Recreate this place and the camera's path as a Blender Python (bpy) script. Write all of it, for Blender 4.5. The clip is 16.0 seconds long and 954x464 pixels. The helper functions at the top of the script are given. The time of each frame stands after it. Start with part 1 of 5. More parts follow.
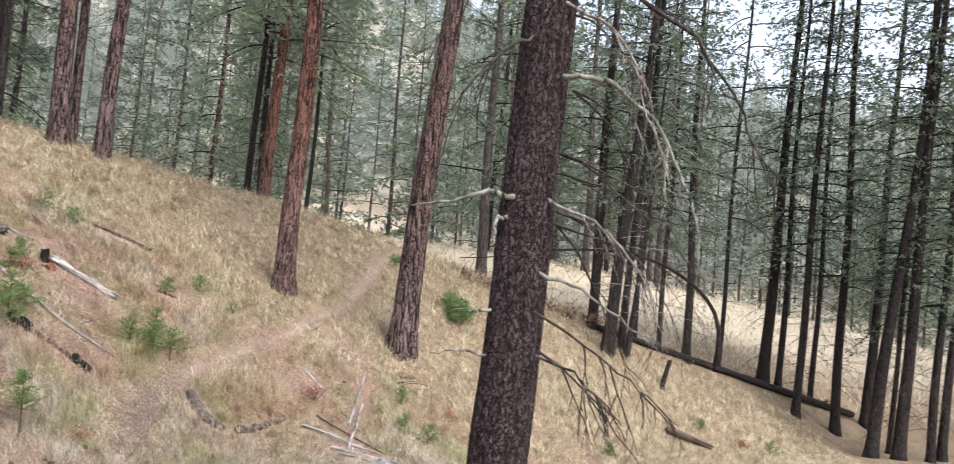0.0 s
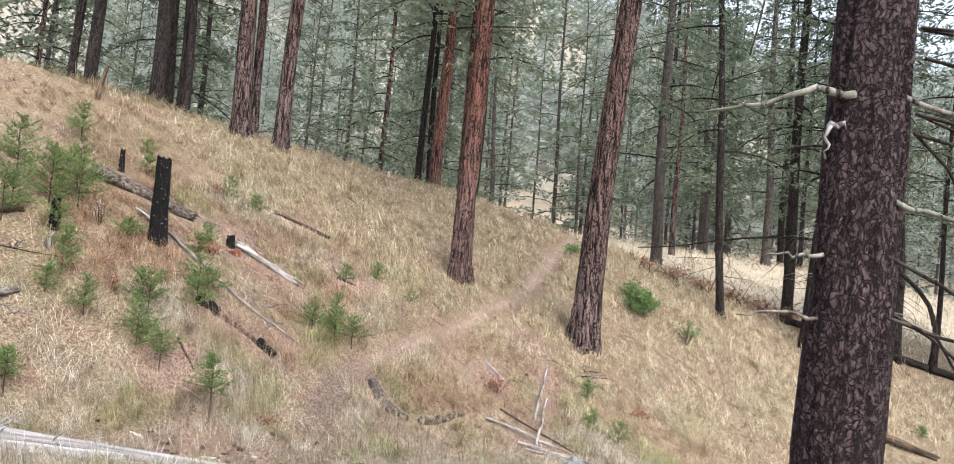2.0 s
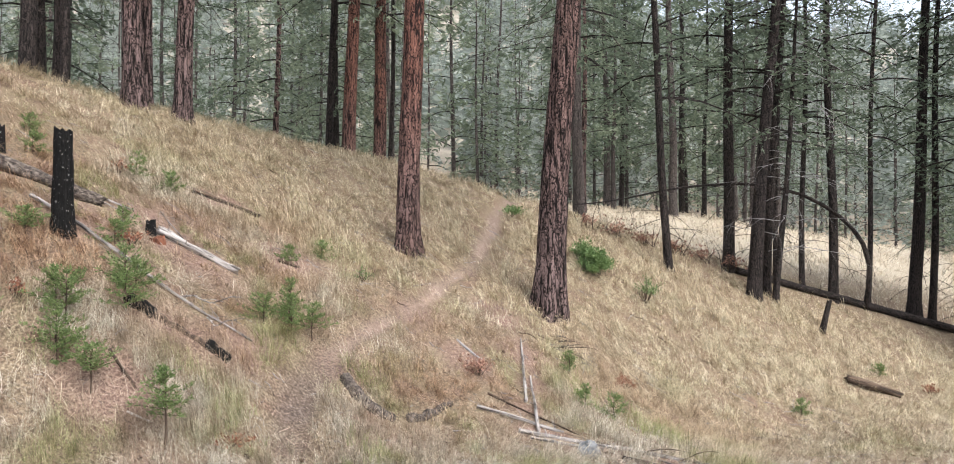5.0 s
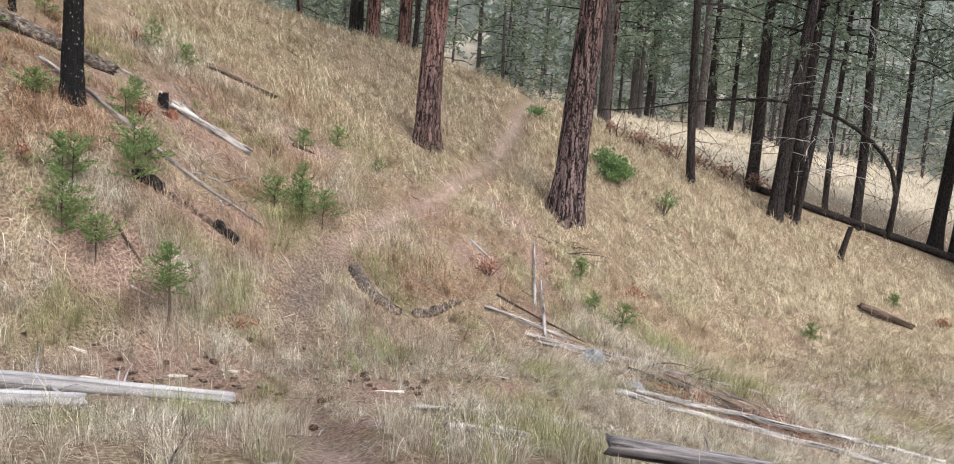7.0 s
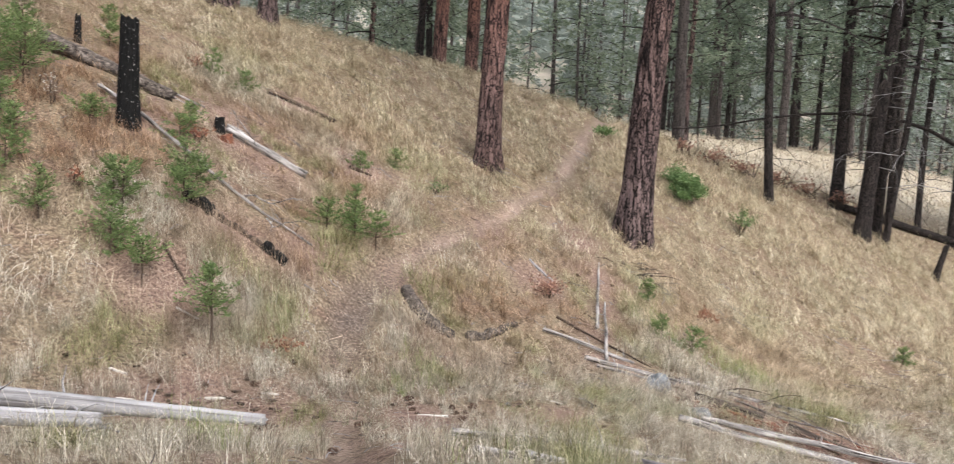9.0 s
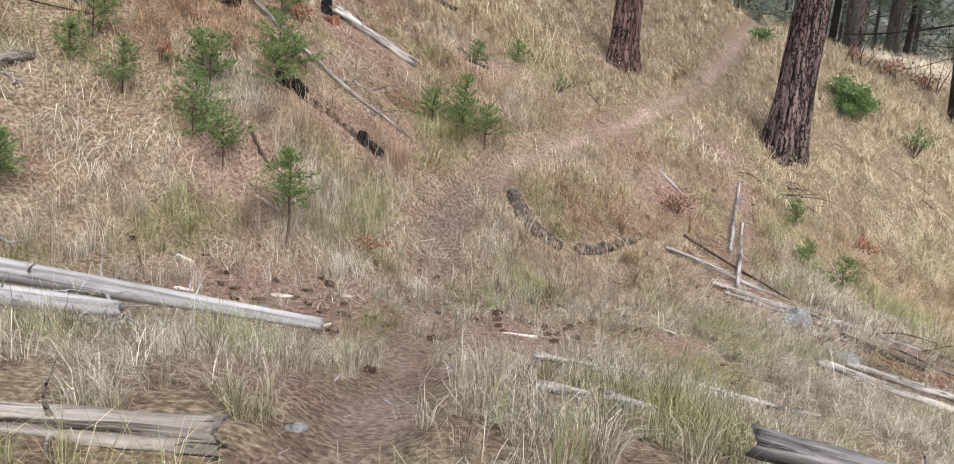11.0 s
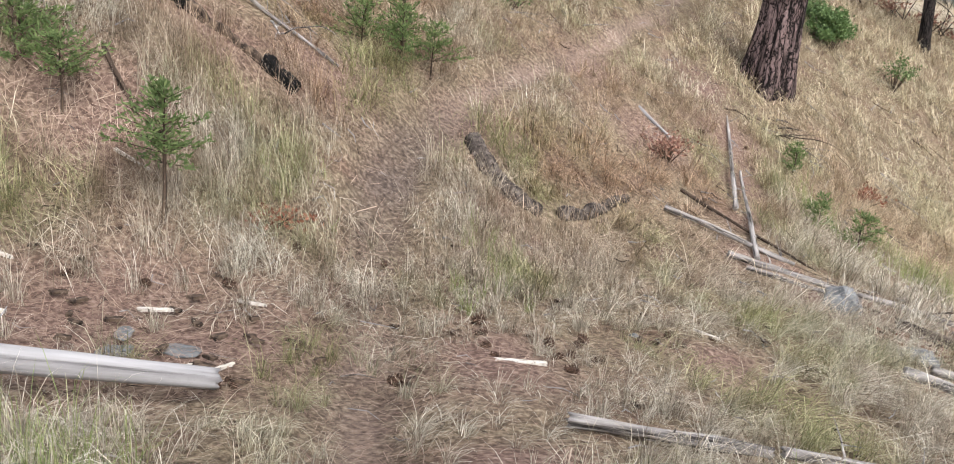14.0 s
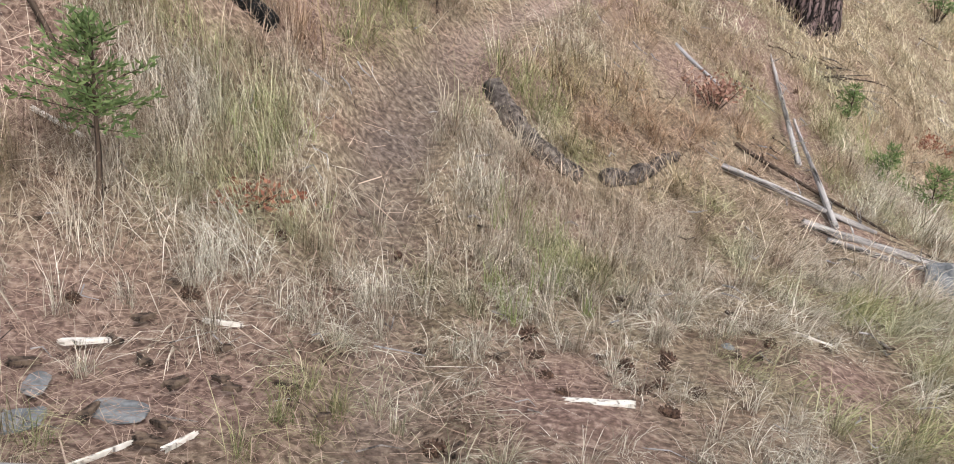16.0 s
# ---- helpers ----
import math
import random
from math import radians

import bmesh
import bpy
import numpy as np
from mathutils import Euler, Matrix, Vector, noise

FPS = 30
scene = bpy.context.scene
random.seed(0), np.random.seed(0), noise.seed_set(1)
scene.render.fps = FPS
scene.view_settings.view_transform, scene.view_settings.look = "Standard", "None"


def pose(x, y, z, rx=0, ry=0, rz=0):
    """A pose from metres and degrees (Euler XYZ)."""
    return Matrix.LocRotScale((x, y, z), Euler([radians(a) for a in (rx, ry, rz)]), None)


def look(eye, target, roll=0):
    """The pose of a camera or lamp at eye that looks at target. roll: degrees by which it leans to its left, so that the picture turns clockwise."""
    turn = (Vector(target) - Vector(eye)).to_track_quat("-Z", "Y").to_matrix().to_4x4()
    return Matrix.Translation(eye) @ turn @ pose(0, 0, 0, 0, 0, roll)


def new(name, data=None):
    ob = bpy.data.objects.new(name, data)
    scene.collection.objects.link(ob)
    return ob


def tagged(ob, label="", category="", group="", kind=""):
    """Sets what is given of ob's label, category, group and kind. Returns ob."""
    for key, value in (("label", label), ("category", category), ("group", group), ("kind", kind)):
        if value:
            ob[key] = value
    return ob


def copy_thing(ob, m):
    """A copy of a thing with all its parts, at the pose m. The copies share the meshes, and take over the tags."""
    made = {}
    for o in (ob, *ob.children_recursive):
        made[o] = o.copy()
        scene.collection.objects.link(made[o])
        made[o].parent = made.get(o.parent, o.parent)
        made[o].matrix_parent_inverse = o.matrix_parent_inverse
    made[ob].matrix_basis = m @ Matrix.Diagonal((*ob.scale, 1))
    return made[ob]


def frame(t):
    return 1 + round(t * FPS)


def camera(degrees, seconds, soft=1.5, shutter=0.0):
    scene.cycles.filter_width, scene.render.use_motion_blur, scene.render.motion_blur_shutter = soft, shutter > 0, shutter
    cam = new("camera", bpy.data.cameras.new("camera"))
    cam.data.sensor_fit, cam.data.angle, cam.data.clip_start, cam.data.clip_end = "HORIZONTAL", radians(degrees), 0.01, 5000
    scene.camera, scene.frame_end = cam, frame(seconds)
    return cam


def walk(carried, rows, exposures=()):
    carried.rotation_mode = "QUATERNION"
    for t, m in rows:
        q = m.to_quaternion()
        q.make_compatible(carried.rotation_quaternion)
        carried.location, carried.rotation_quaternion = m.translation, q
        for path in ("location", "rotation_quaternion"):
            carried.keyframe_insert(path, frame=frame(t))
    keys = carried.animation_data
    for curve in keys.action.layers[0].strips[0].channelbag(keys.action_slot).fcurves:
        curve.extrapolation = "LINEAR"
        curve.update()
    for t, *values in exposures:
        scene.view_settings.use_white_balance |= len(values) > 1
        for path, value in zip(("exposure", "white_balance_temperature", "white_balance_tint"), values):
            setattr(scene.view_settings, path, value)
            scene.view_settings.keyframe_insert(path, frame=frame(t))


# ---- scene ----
cam = camera(59.2, 16.0, soft=0.95, shutter=0.15)
PATH = [
    (0, (3.971, -9.899, 2.772), (3.917, -7.904, 2.902), 5.0),
    (0.5, (3.790, -9.670, 2.727), (3.544, -7.688, 2.845), 4.7),
    (1, (3.636, -9.422, 2.679), (3.390, -7.441, 2.799), 4.6),
    (1.5, (3.498, -9.095, 2.610), (3.160, -7.127, 2.728), 5.1),
    (2, (3.338, -8.756, 2.475), (2.914, -6.804, 2.570), 4.9),
    (2.5, (3.196, -8.443, 2.555), (2.763, -6.490, 2.562), 5.3),
    (3, (2.827, -8.164, 2.409), (2.382, -6.214, 2.421), 5.0),
    (3.2, (2.617, -7.997, 2.387), (2.146, -6.054, 2.443), 4.7),
    (5.3, (1.425, -6.999, 2.387), (1.331, -5.001, 2.400), 1.0),
    (5.5, (1.401, -6.947, 2.391), (1.306, -4.951, 2.319), 2.2),
    (6, (1.461, -6.843, 2.338), (1.297, -4.857, 2.162), 5.3),
    (6.5, (1.495, -6.776, 2.349), (1.326, -4.793, 2.152), 5.3),
    (7, (1.462, -6.720, 2.357), (1.295, -4.737, 2.153), 4.7),
    (7.5, (1.449, -6.707, 2.354), (1.280, -4.726, 2.139), 3.6),
    (8, (1.482, -6.629, 2.324), (1.317, -4.648, 2.105), 3.3),
    (8.5, (1.662, -6.495, 2.286), (1.467, -4.512, 2.119), 3.1),
    (9, (1.796, -6.241, 2.185), (1.432, -4.280, 2.039), 3.4),
    (9.5, (1.999, -5.993, 2.064), (1.300, -4.132, 1.844), 5.2),
    (10, (2.037, -5.650, 2.033), (1.344, -3.797, 1.738), 5.1),
    (10.2, (2.037, -5.499, 2.005), (1.346, -3.645, 1.711), 5.4),
    (12.3, (1.437, -3.999, 1.835), (0.797, -2.181, 1.304), 4.8),
    (12.5, (1.357, -3.824, 1.821), (0.723, -1.989, 1.341), 5.1),
    (13, (1.118, -3.467, 1.811), (0.635, -1.553, 1.485), 5.8),
    (13.5, (0.902, -3.076, 1.746), (0.437, -1.172, 1.347), 5.9),
    (14, (0.632, -2.732, 1.683), (0.208, -0.846, 1.170), 6.4),
    (14.5, (0.464, -2.374, 1.633), (0.046, -0.507, 1.051), 6.5),
    (15, (0.272, -2.042, 1.569), (-0.097, -0.190, 0.910), 6.3),
    (15.5, (0.137, -1.722, 1.555), (-0.224, 0.138, 0.913), 6.3),
    (16, (-0.036, -1.405, 1.485), (-0.390, 0.457, 0.844), 6.2),
]
walk(cam, [(t, look(eye, target, roll)) for t, eye, target, roll in PATH], [(0.0, 1.62), (3.0, 1.68), (5.4, 1.5), (7.0, 1.42), (10.0, 1.36), (12.5, 1.34), (16.0, 1.30)])

# ---- world and sun: a bright overcast afternoon ----
SUN_ELEV, SUN_ROT = radians(52), radians(140)
world = bpy.data.worlds.new("overcast_sky")
scene.world = world
world.use_nodes = True
wn, wl = world.node_tree.nodes, world.node_tree.links
sky = wn.new("ShaderNodeTexSky")
sky.sky_type, sky.sun_disc = "NISHITA", False
sky.sun_elevation, sky.sun_rotation = SUN_ELEV, SUN_ROT
sky.air_density, sky.dust_density = 1.0, 4.0
grey = wn.new("ShaderNodeHueSaturation")
grey.inputs["Saturation"].default_value = 0.55
grey.inputs["Value"].default_value = 1.0
wl.new(sky.outputs["Color"], grey.inputs["Color"])
wl.new(grey.outputs["Color"], wn["Background"].inputs["Color"])
wn["Background"].inputs["Strength"].default_value = 0.15
sun = new("sun", bpy.data.lights.new("sun", "SUN"))
sun.data.energy, sun.data.angle, sun.data.color = 0.8, radians(35), (1.0, 0.98, 0.97)
sun.matrix_world = look((0, 0, 60), (-math.sin(SUN_ROT) * 30, -math.cos(SUN_ROT) * 30, 60 - 30 * math.tan(SUN_ELEV)))


# ---- materials ----
def material(name, rough=0.9, spec=0.2):
    m = bpy.data.materials.new(name)
    m.use_nodes = True
    b = m.node_tree.nodes["Principled BSDF"]
    b.inputs["Roughness"].default_value = rough
    b.inputs["Specular IOR Level"].default_value = spec
    return m, m.node_tree.nodes, m.node_tree.links, b


def noise_at(nodes, links, scale, detail=6, stretch=(1, 1, 1), source="Object"):
    co = nodes.new("ShaderNodeTexCoord")
    mp = nodes.new("ShaderNodeMapping")
    mp.inputs["Scale"].default_value = stretch
    n = nodes.new("ShaderNodeTexNoise")
    n.inputs["Scale"].default_value, n.inputs["Detail"].default_value = scale, detail
    n.inputs["Roughness"].default_value = 0.62
    links.new(co.outputs[source], mp.inputs["Vector"])
    links.new(mp.outputs["Vector"], n.inputs["Vector"])
    return n.outputs["Fac"]


def ramp(nodes, links, fac, stops):
    r = nodes.new("ShaderNodeValToRGB")
    while len(r.color_ramp.elements) < len(stops):
        r.color_ramp.elements.new(0.5)
    for e, (p, c) in zip(r.color_ramp.elements, stops):
        e.position, e.color = p, (*c, 1)
    links.new(fac, r.inputs["Fac"])
    return r.outputs["Color"]


def mixed(nodes, links, fac, a, b, mode="MIX"):
    m = nodes.new("ShaderNodeMix")
    m.data_type, m.blend_type = "RGBA", mode
    for slot, v in ((m.inputs[0], fac), (m.inputs[6], a), (m.inputs[7], b)):
        if isinstance(v, tuple):
            slot.default_value = (*v, 1)
        elif isinstance(v, float):
            slot.default_value = v
        else:
            links.new(v, slot)
    return m.outputs[2]


def bumped(nodes, links, bsdf, height, strength, distance):
    b = nodes.new("ShaderNodeBump")
    b.inputs["Strength"].default_value, b.inputs["Distance"].default_value = strength, distance
    links.new(height, b.inputs["Height"])
    links.new(b.outputs["Normal"], bsdf.inputs["Normal"])


def bark(name, plate, furrow, tint, scale=16.0, squash=0.16, gap=0.5, flake=40.0, foot=None):
    """Plated bark: ragged ridges drawn out along the trunk, dark furrows between, flaky grain on the plates."""
    m, n, l, b = material(name, 0.92, 0.15)
    co = n.new("ShaderNodeTexCoord")
    mp = n.new("ShaderNodeMapping")
    mp.inputs["Scale"].default_value = (1, 1, squash)
    warp = n.new("ShaderNodeTexNoise")
    warp.inputs["Scale"].default_value, warp.inputs["Detail"].default_value = 9.0, 6
    add = n.new("ShaderNodeMixRGB")
    add.blend_type = "LINEAR_LIGHT"
    add.inputs["Fac"].default_value = 0.07
    v = n.new("ShaderNodeTexVoronoi")
    v.feature = "DISTANCE_TO_EDGE"
    v.inputs["Scale"].default_value = scale
    l.new(co.outputs["Object"], warp.inputs["Vector"])
    l.new(co.outputs["Object"], mp.inputs["Vector"])
    l.new(mp.outputs["Vector"], add.inputs["Color1"])
    l.new(warp.outputs["Color"], add.inputs["Color2"])
    l.new(add.outputs["Color"], v.inputs["Vector"])
    ridge = noise_at(n, l, scale * 1.3, 8, (1, 1, squash * 0.9))
    grain = noise_at(n, l, flake, 10, (1, 1, 0.4))
    broad = noise_at(n, l, 1.3, 4, (1, 1, 0.5))
    plates = ramp(n, l, grain, [(0.32, tuple(0.5 * a + 0.5 * c for a, c in zip(furrow, plate))), (0.52, plate), (0.72, tint)])
    if foot:
        where = n.new("ShaderNodeSeparateXYZ")
        l.new(co.outputs["Object"], where.inputs[0])
        low = n.new("ShaderNodeMapRange")
        low.inputs["From Min"].default_value, low.inputs["From Max"].default_value = 1.2, 4.5
        l.new(where.outputs["Z"], low.inputs["Value"])
        old = ramp(n, l, grain, [(0.32, tuple(0.5 * c for c in foot)), (0.52, foot), (0.72, tuple(1.6 * c for c in foot))])
        plates = mixed(n, l, low.outputs["Result"], old, plates)
    dull = tuple(0.75 * a + 0.25 * c for a, c in zip(furrow, tint))
    aged = mixed(n, l, ramp(n, l, broad, [(0.42, (0, 0, 0)), (0.70, (0.45, 0.45, 0.45))]), plates, dull)
    cut = ramp(n, l, v.outputs["Distance"], [(0.02, (0, 0, 0)), (0.11, (1, 1, 1))])
    deep = ramp(n, l, ridge, [(gap - 0.09, (0, 0, 0)), (gap + 0.02, (1, 1, 1))])
    both = mixed(n, l, 1.0, cut, deep, "MULTIPLY")
    l.new(mixed(n, l, both, furrow, aged), b.inputs["Base Color"])
    bumped(n, l, b, mixed(n, l, 0.3, both, grain), 1.0, 0.03)
    return m


BARK_RED = bark("red_pine_bark", (0.205, 0.094, 0.070), (0.012, 0.008, 0.008), (0.36, 0.205, 0.165), 13.5, 0.14, 0.48, 48.0, (0.17, 0.112, 0.104))
BARK_BROWN = bark("brown_pine_bark", (0.168, 0.105, 0.094), (0.008, 0.006, 0.006), (0.32, 0.23, 0.212), 12.5, 0.14, 0.50, 48.0, (0.18, 0.128, 0.124))
BARK_DARK = bark("dark_fir_bark", (0.045, 0.036, 0.034), (0.009, 0.008, 0.008), (0.092, 0.077, 0.072), 18.0, 0.2, 0.47)
# bark of the woods behind, greyed and lightened to paint in distance haze
BARK_HAZE = bark("haze_grey_fir_bark", (0.115, 0.098, 0.092), (0.035, 0.030, 0.029), (0.20, 0.175, 0.165), 16.0, 0.2, 0.45)
BARK_SCALY = bark("scaly_purple_grey_bark", (0.082, 0.057, 0.061), (0.017, 0.011, 0.012), (0.135, 0.106, 0.113), 40.0, 0.6, 0.48, 70.0)


def wood(name, dark, mid, light, streak=0.06, scale=14, check=(0.12, 0.11, 0.11)):
    m, n, l, b = material(name, 0.85, 0.2)
    grain = noise_at(n, l, scale, 8, (1, 1, streak))
    blot = noise_at(n, l, 2.6, 5)
    crack = ramp(n, l, noise_at(n, l, scale * 2.1, 6, (1, 1, streak * 0.45)), [(0.36, check), (0.46, (1, 1, 1))])
    base = mixed(n, l, 1.0, ramp(n, l, grain, [(0.32, dark), (0.5, mid), (0.68, light)]), crack, "MULTIPLY")
    l.new(mixed(n, l, ramp(n, l, blot, [(0.5, (0, 0, 0)), (0.72, (0.8, 0.8, 0.8))]), base, dark), b.inputs["Base Color"])
    bumped(n, l, b, mixed(n, l, 0.6, grain, crack), 0.9, 0.014)
    return m


WOOD_WHITE = wood("bleached_wood", (0.16, 0.155, 0.158), (0.275, 0.268, 0.272), (0.36, 0.355, 0.36), check=(0.55, 0.53, 0.52))
WOOD_GREY = wood("weathered_grey_wood", (0.040, 0.033, 0.030), (0.19, 0.165, 0.15), (0.37, 0.335, 0.31), 0.05, 22)
WOOD_PEEL = wood("peeling_pale_wood", (0.028, 0.024, 0.021), (0.30, 0.28, 0.268), (0.53, 0.505, 0.49), 0.12, 13)
WOOD_ASH = wood("ash_grey_dead_wood", (0.03, 0.026, 0.026), (0.13, 0.118, 0.118), (0.29, 0.27, 0.27), 0.05, 24)
WOOD_DEAD = wood("dead_branch_wood", (0.018, 0.014, 0.012), (0.042, 0.034, 0.029), (0.10, 0.085, 0.072))
WOOD_PALE = wood("pale_lichen_branch", (0.08, 0.08, 0.065), (0.20, 0.20, 0.17), (0.33, 0.33, 0.29))
WOOD_ROT = wood("rotten_dark_wood", (0.018, 0.013, 0.010), (0.075, 0.052, 0.038), (0.19, 0.14, 0.10))
WOOD_RED = wood("crumbling_red_rot", (0.06, 0.022, 0.014), (0.15, 0.058, 0.034), (0.25, 0.12, 0.075))
CHIP = wood("split_wood_chip", (0.40, 0.36, 0.30), (0.56, 0.525, 0.47), (0.68, 0.65, 0.60))


def charcoal():
    m, n, l, b = material("charred_wood", 0.85, 0.12)
    g = noise_at(n, l, 22, 6, (1, 1, 0.4))
    speck = ramp(n, l, noise_at(n, l, 38, 4, (1, 1, 0.6)), [(0.64, (0, 0, 0)), (0.68, (1, 1, 1))])
    black = ramp(n, l, g, [(0.35, (0.003, 0.003, 0.003)), (0.6, (0.008, 0.0075, 0.0075)), (0.78, (0.02, 0.018, 0.017)), (0.86, (0.05, 0.045, 0.04))])
    l.new(mixed(n, l, speck, black, (0.30, 0.29, 0.28)), b.inputs["Base Color"])
    bumped(n, l, b, g, 1.0, 0.02)
    return m


CHAR = charcoal()


def leafy(name, dark, mid, light, rough=0.6, through_light=0.25):
    """Foliage and blades: each piece its own shade, with large drifts of colour over the ground."""
    m, n, l, b = material(name, rough, 0.25)
    geo = n.new("ShaderNodeNewGeometry")
    drift = noise_at(n, l, 0.55, 3)
    own = ramp(n, l, geo.outputs["Random Per Island"], [(0.0, dark), (0.5, mid), (1.0, light)])
    l.new(mixed(n, l, ramp(n, l, drift, [(0.4, (0, 0, 0)), (0.66, (0.55, 0.55, 0.55))]), own, mid), b.inputs["Base Color"])
    tr = n.new("ShaderNodeBsdfTranslucent")
    l.new(own, tr.inputs["Color"])
    mx = n.new("ShaderNodeMixShader")
    mx.inputs["Fac"].default_value = through_light
    l.new(b.outputs["BSDF"], mx.inputs[1])
    l.new(tr.outputs["BSDF"], mx.inputs[2])
    l.new(mx.outputs["Shader"], n["Material Output"].inputs["Surface"])
    return m


NEEDLE_FIR = leafy("fir_needles", (0.082, 0.108, 0.076), (0.122, 0.156, 0.112), (0.17, 0.21, 0.15), 0.7, 0.5)
NEEDLE_PINE = leafy("pine_needles", (0.14, 0.172, 0.12), (0.195, 0.236, 0.168), (0.255, 0.302, 0.214), 0.7, 0.5)
# far needles: distance haze is mixed into the colour, paler and bluer
NEEDLE_HAZE = leafy("hazed_distant_needles", (0.225, 0.26, 0.232), (0.28, 0.318, 0.285), (0.335, 0.375, 0.335), 0.7, 0.5)
NEEDLE_YOUNG = leafy("young_fir_needles", (0.075, 0.118, 0.045), (0.15, 0.214, 0.08), (0.245, 0.32, 0.13), 0.6, 0.45)
LEAF_SHRUB = leafy("shrub_leaves", (0.06, 0.11, 0.04), (0.11, 0.18, 0.065), (0.19, 0.275, 0.11))
LEAF_RED = leafy("rusty_red_leaves", (0.16, 0.06, 0.04), (0.28, 0.115, 0.075), (0.40, 0.19, 0.12))
LEAF_RUST = leafy("dead_rusty_needles", (0.17, 0.085, 0.065), (0.28, 0.15, 0.11), (0.40, 0.25, 0.19))


def grass_material():
    m, n, l, b = material("dry_bunchgrass", 0.75, 0.15)
    geo = n.new("ShaderNodeNewGeometry")
    co = n.new("ShaderNodeTexCoord")
    def drift(scale, lo, hi, shift):
        mp = n.new("ShaderNodeMapping")
        mp.inputs["Location"].default_value = (shift, shift * 0.7, 0)
        mp.inputs["Scale"].default_value = (1, 1, 0.1)
        t = n.new("ShaderNodeTexNoise")
        t.inputs["Scale"].default_value, t.inputs["Detail"].default_value = scale, 4
        l.new(co.outputs["Object"], mp.inputs["Vector"])
        l.new(mp.outputs["Vector"], t.inputs["Vector"])
        return ramp(n, l, t.outputs["Fac"], [(lo, (0, 0, 0)), (hi, (1, 1, 1))])
    r = geo.outputs["Random Per Island"]
    straw = ramp(n, l, r, [(0.0, (0.185, 0.16, 0.12)), (0.5, (0.485, 0.447, 0.362)), (1.0, (0.87, 0.835, 0.73))])
    rusty = ramp(n, l, r, [(0.0, (0.125, 0.074, 0.048)), (0.5, (0.345, 0.224, 0.143)), (1.0, (0.64, 0.475, 0.335))])
    green = ramp(n, l, r, [(0.0, (0.13, 0.155, 0.065)), (0.5, (0.29, 0.295, 0.14)), (1.0, (0.60, 0.555, 0.35))])
    where = n.new("ShaderNodeSeparateXYZ")
    l.new(co.outputs["Object"], where.inputs[0])
    upper = n.new("ShaderNodeMapRange")
    upper.inputs["From Min"].default_value, upper.inputs["From Max"].default_value, upper.inputs["To Min"].default_value = 3.0, 6.0, 0.12
    uphill = n.new("ShaderNodeMath")
    uphill.operation = "MULTIPLY_ADD"
    uphill.inputs[1].default_value = -0.6
    l.new(where.outputs["X"], uphill.inputs[0])
    l.new(where.outputs["Y"], uphill.inputs[2])
    l.new(uphill.outputs["Value"], upper.inputs["Value"])
    c = mixed(n, l, mixed(n, l, 1.0, drift(0.42, 0.40, 0.54, 3.1), upper.outputs["Result"], "MULTIPLY"), straw, rusty)
    c = mixed(n, l, drift(0.75, 0.51, 0.62, 11.0), c, green)
    span = n.new("ShaderNodeMapRange")
    span.inputs["From Min"].default_value, span.inputs["From Max"].default_value, span.inputs["To Max"].default_value = 6.0, 11.5, 0.92
    l.new(where.outputs["Y"], span.inputs["Value"])
    cured = ramp(n, l, r, [(0.0, (0.28, 0.238, 0.158)), (0.5, (0.55, 0.483, 0.343)), (1.0, (0.82, 0.75, 0.585))])
    c = mixed(n, l, span.outputs["Result"], c, cured)
    bunch = ramp(n, l, noise_at(n, l, 3.4, 3, (1, 1, 0.1)), [(0.36, (0.48, 0.42, 0.38)), (0.48, (0.88, 0.86, 0.84)), (0.62, (1.0, 1.0, 1.0))])
    c = mixed(n, l, 1.0, c, bunch, "MULTIPLY")
    l.new(c, b.inputs["Base Color"])
    tr = n.new("ShaderNodeBsdfTranslucent")
    l.new(c, tr.inputs["Color"])
    mx = n.new("ShaderNodeMixShader")
    mx.inputs["Fac"].default_value = 0.22
    l.new(b.outputs["BSDF"], mx.inputs[1])
    l.new(tr.outputs["BSDF"], mx.inputs[2])
    l.new(mx.outputs["Shader"], n["Material Output"].inputs["Surface"])
    return m


GRASS = grass_material()
GRASS_MEADOW = leafy("pale_meadow_grass", (0.40, 0.342, 0.253), (0.535, 0.472, 0.37), (0.66, 0.60, 0.49), 0.75, 0.25)
GRASS_GREEN = leafy("green_grass_blades", (0.15, 0.20, 0.07), (0.29, 0.34, 0.13), (0.55, 0.54, 0.32), 0.7, 0.3)


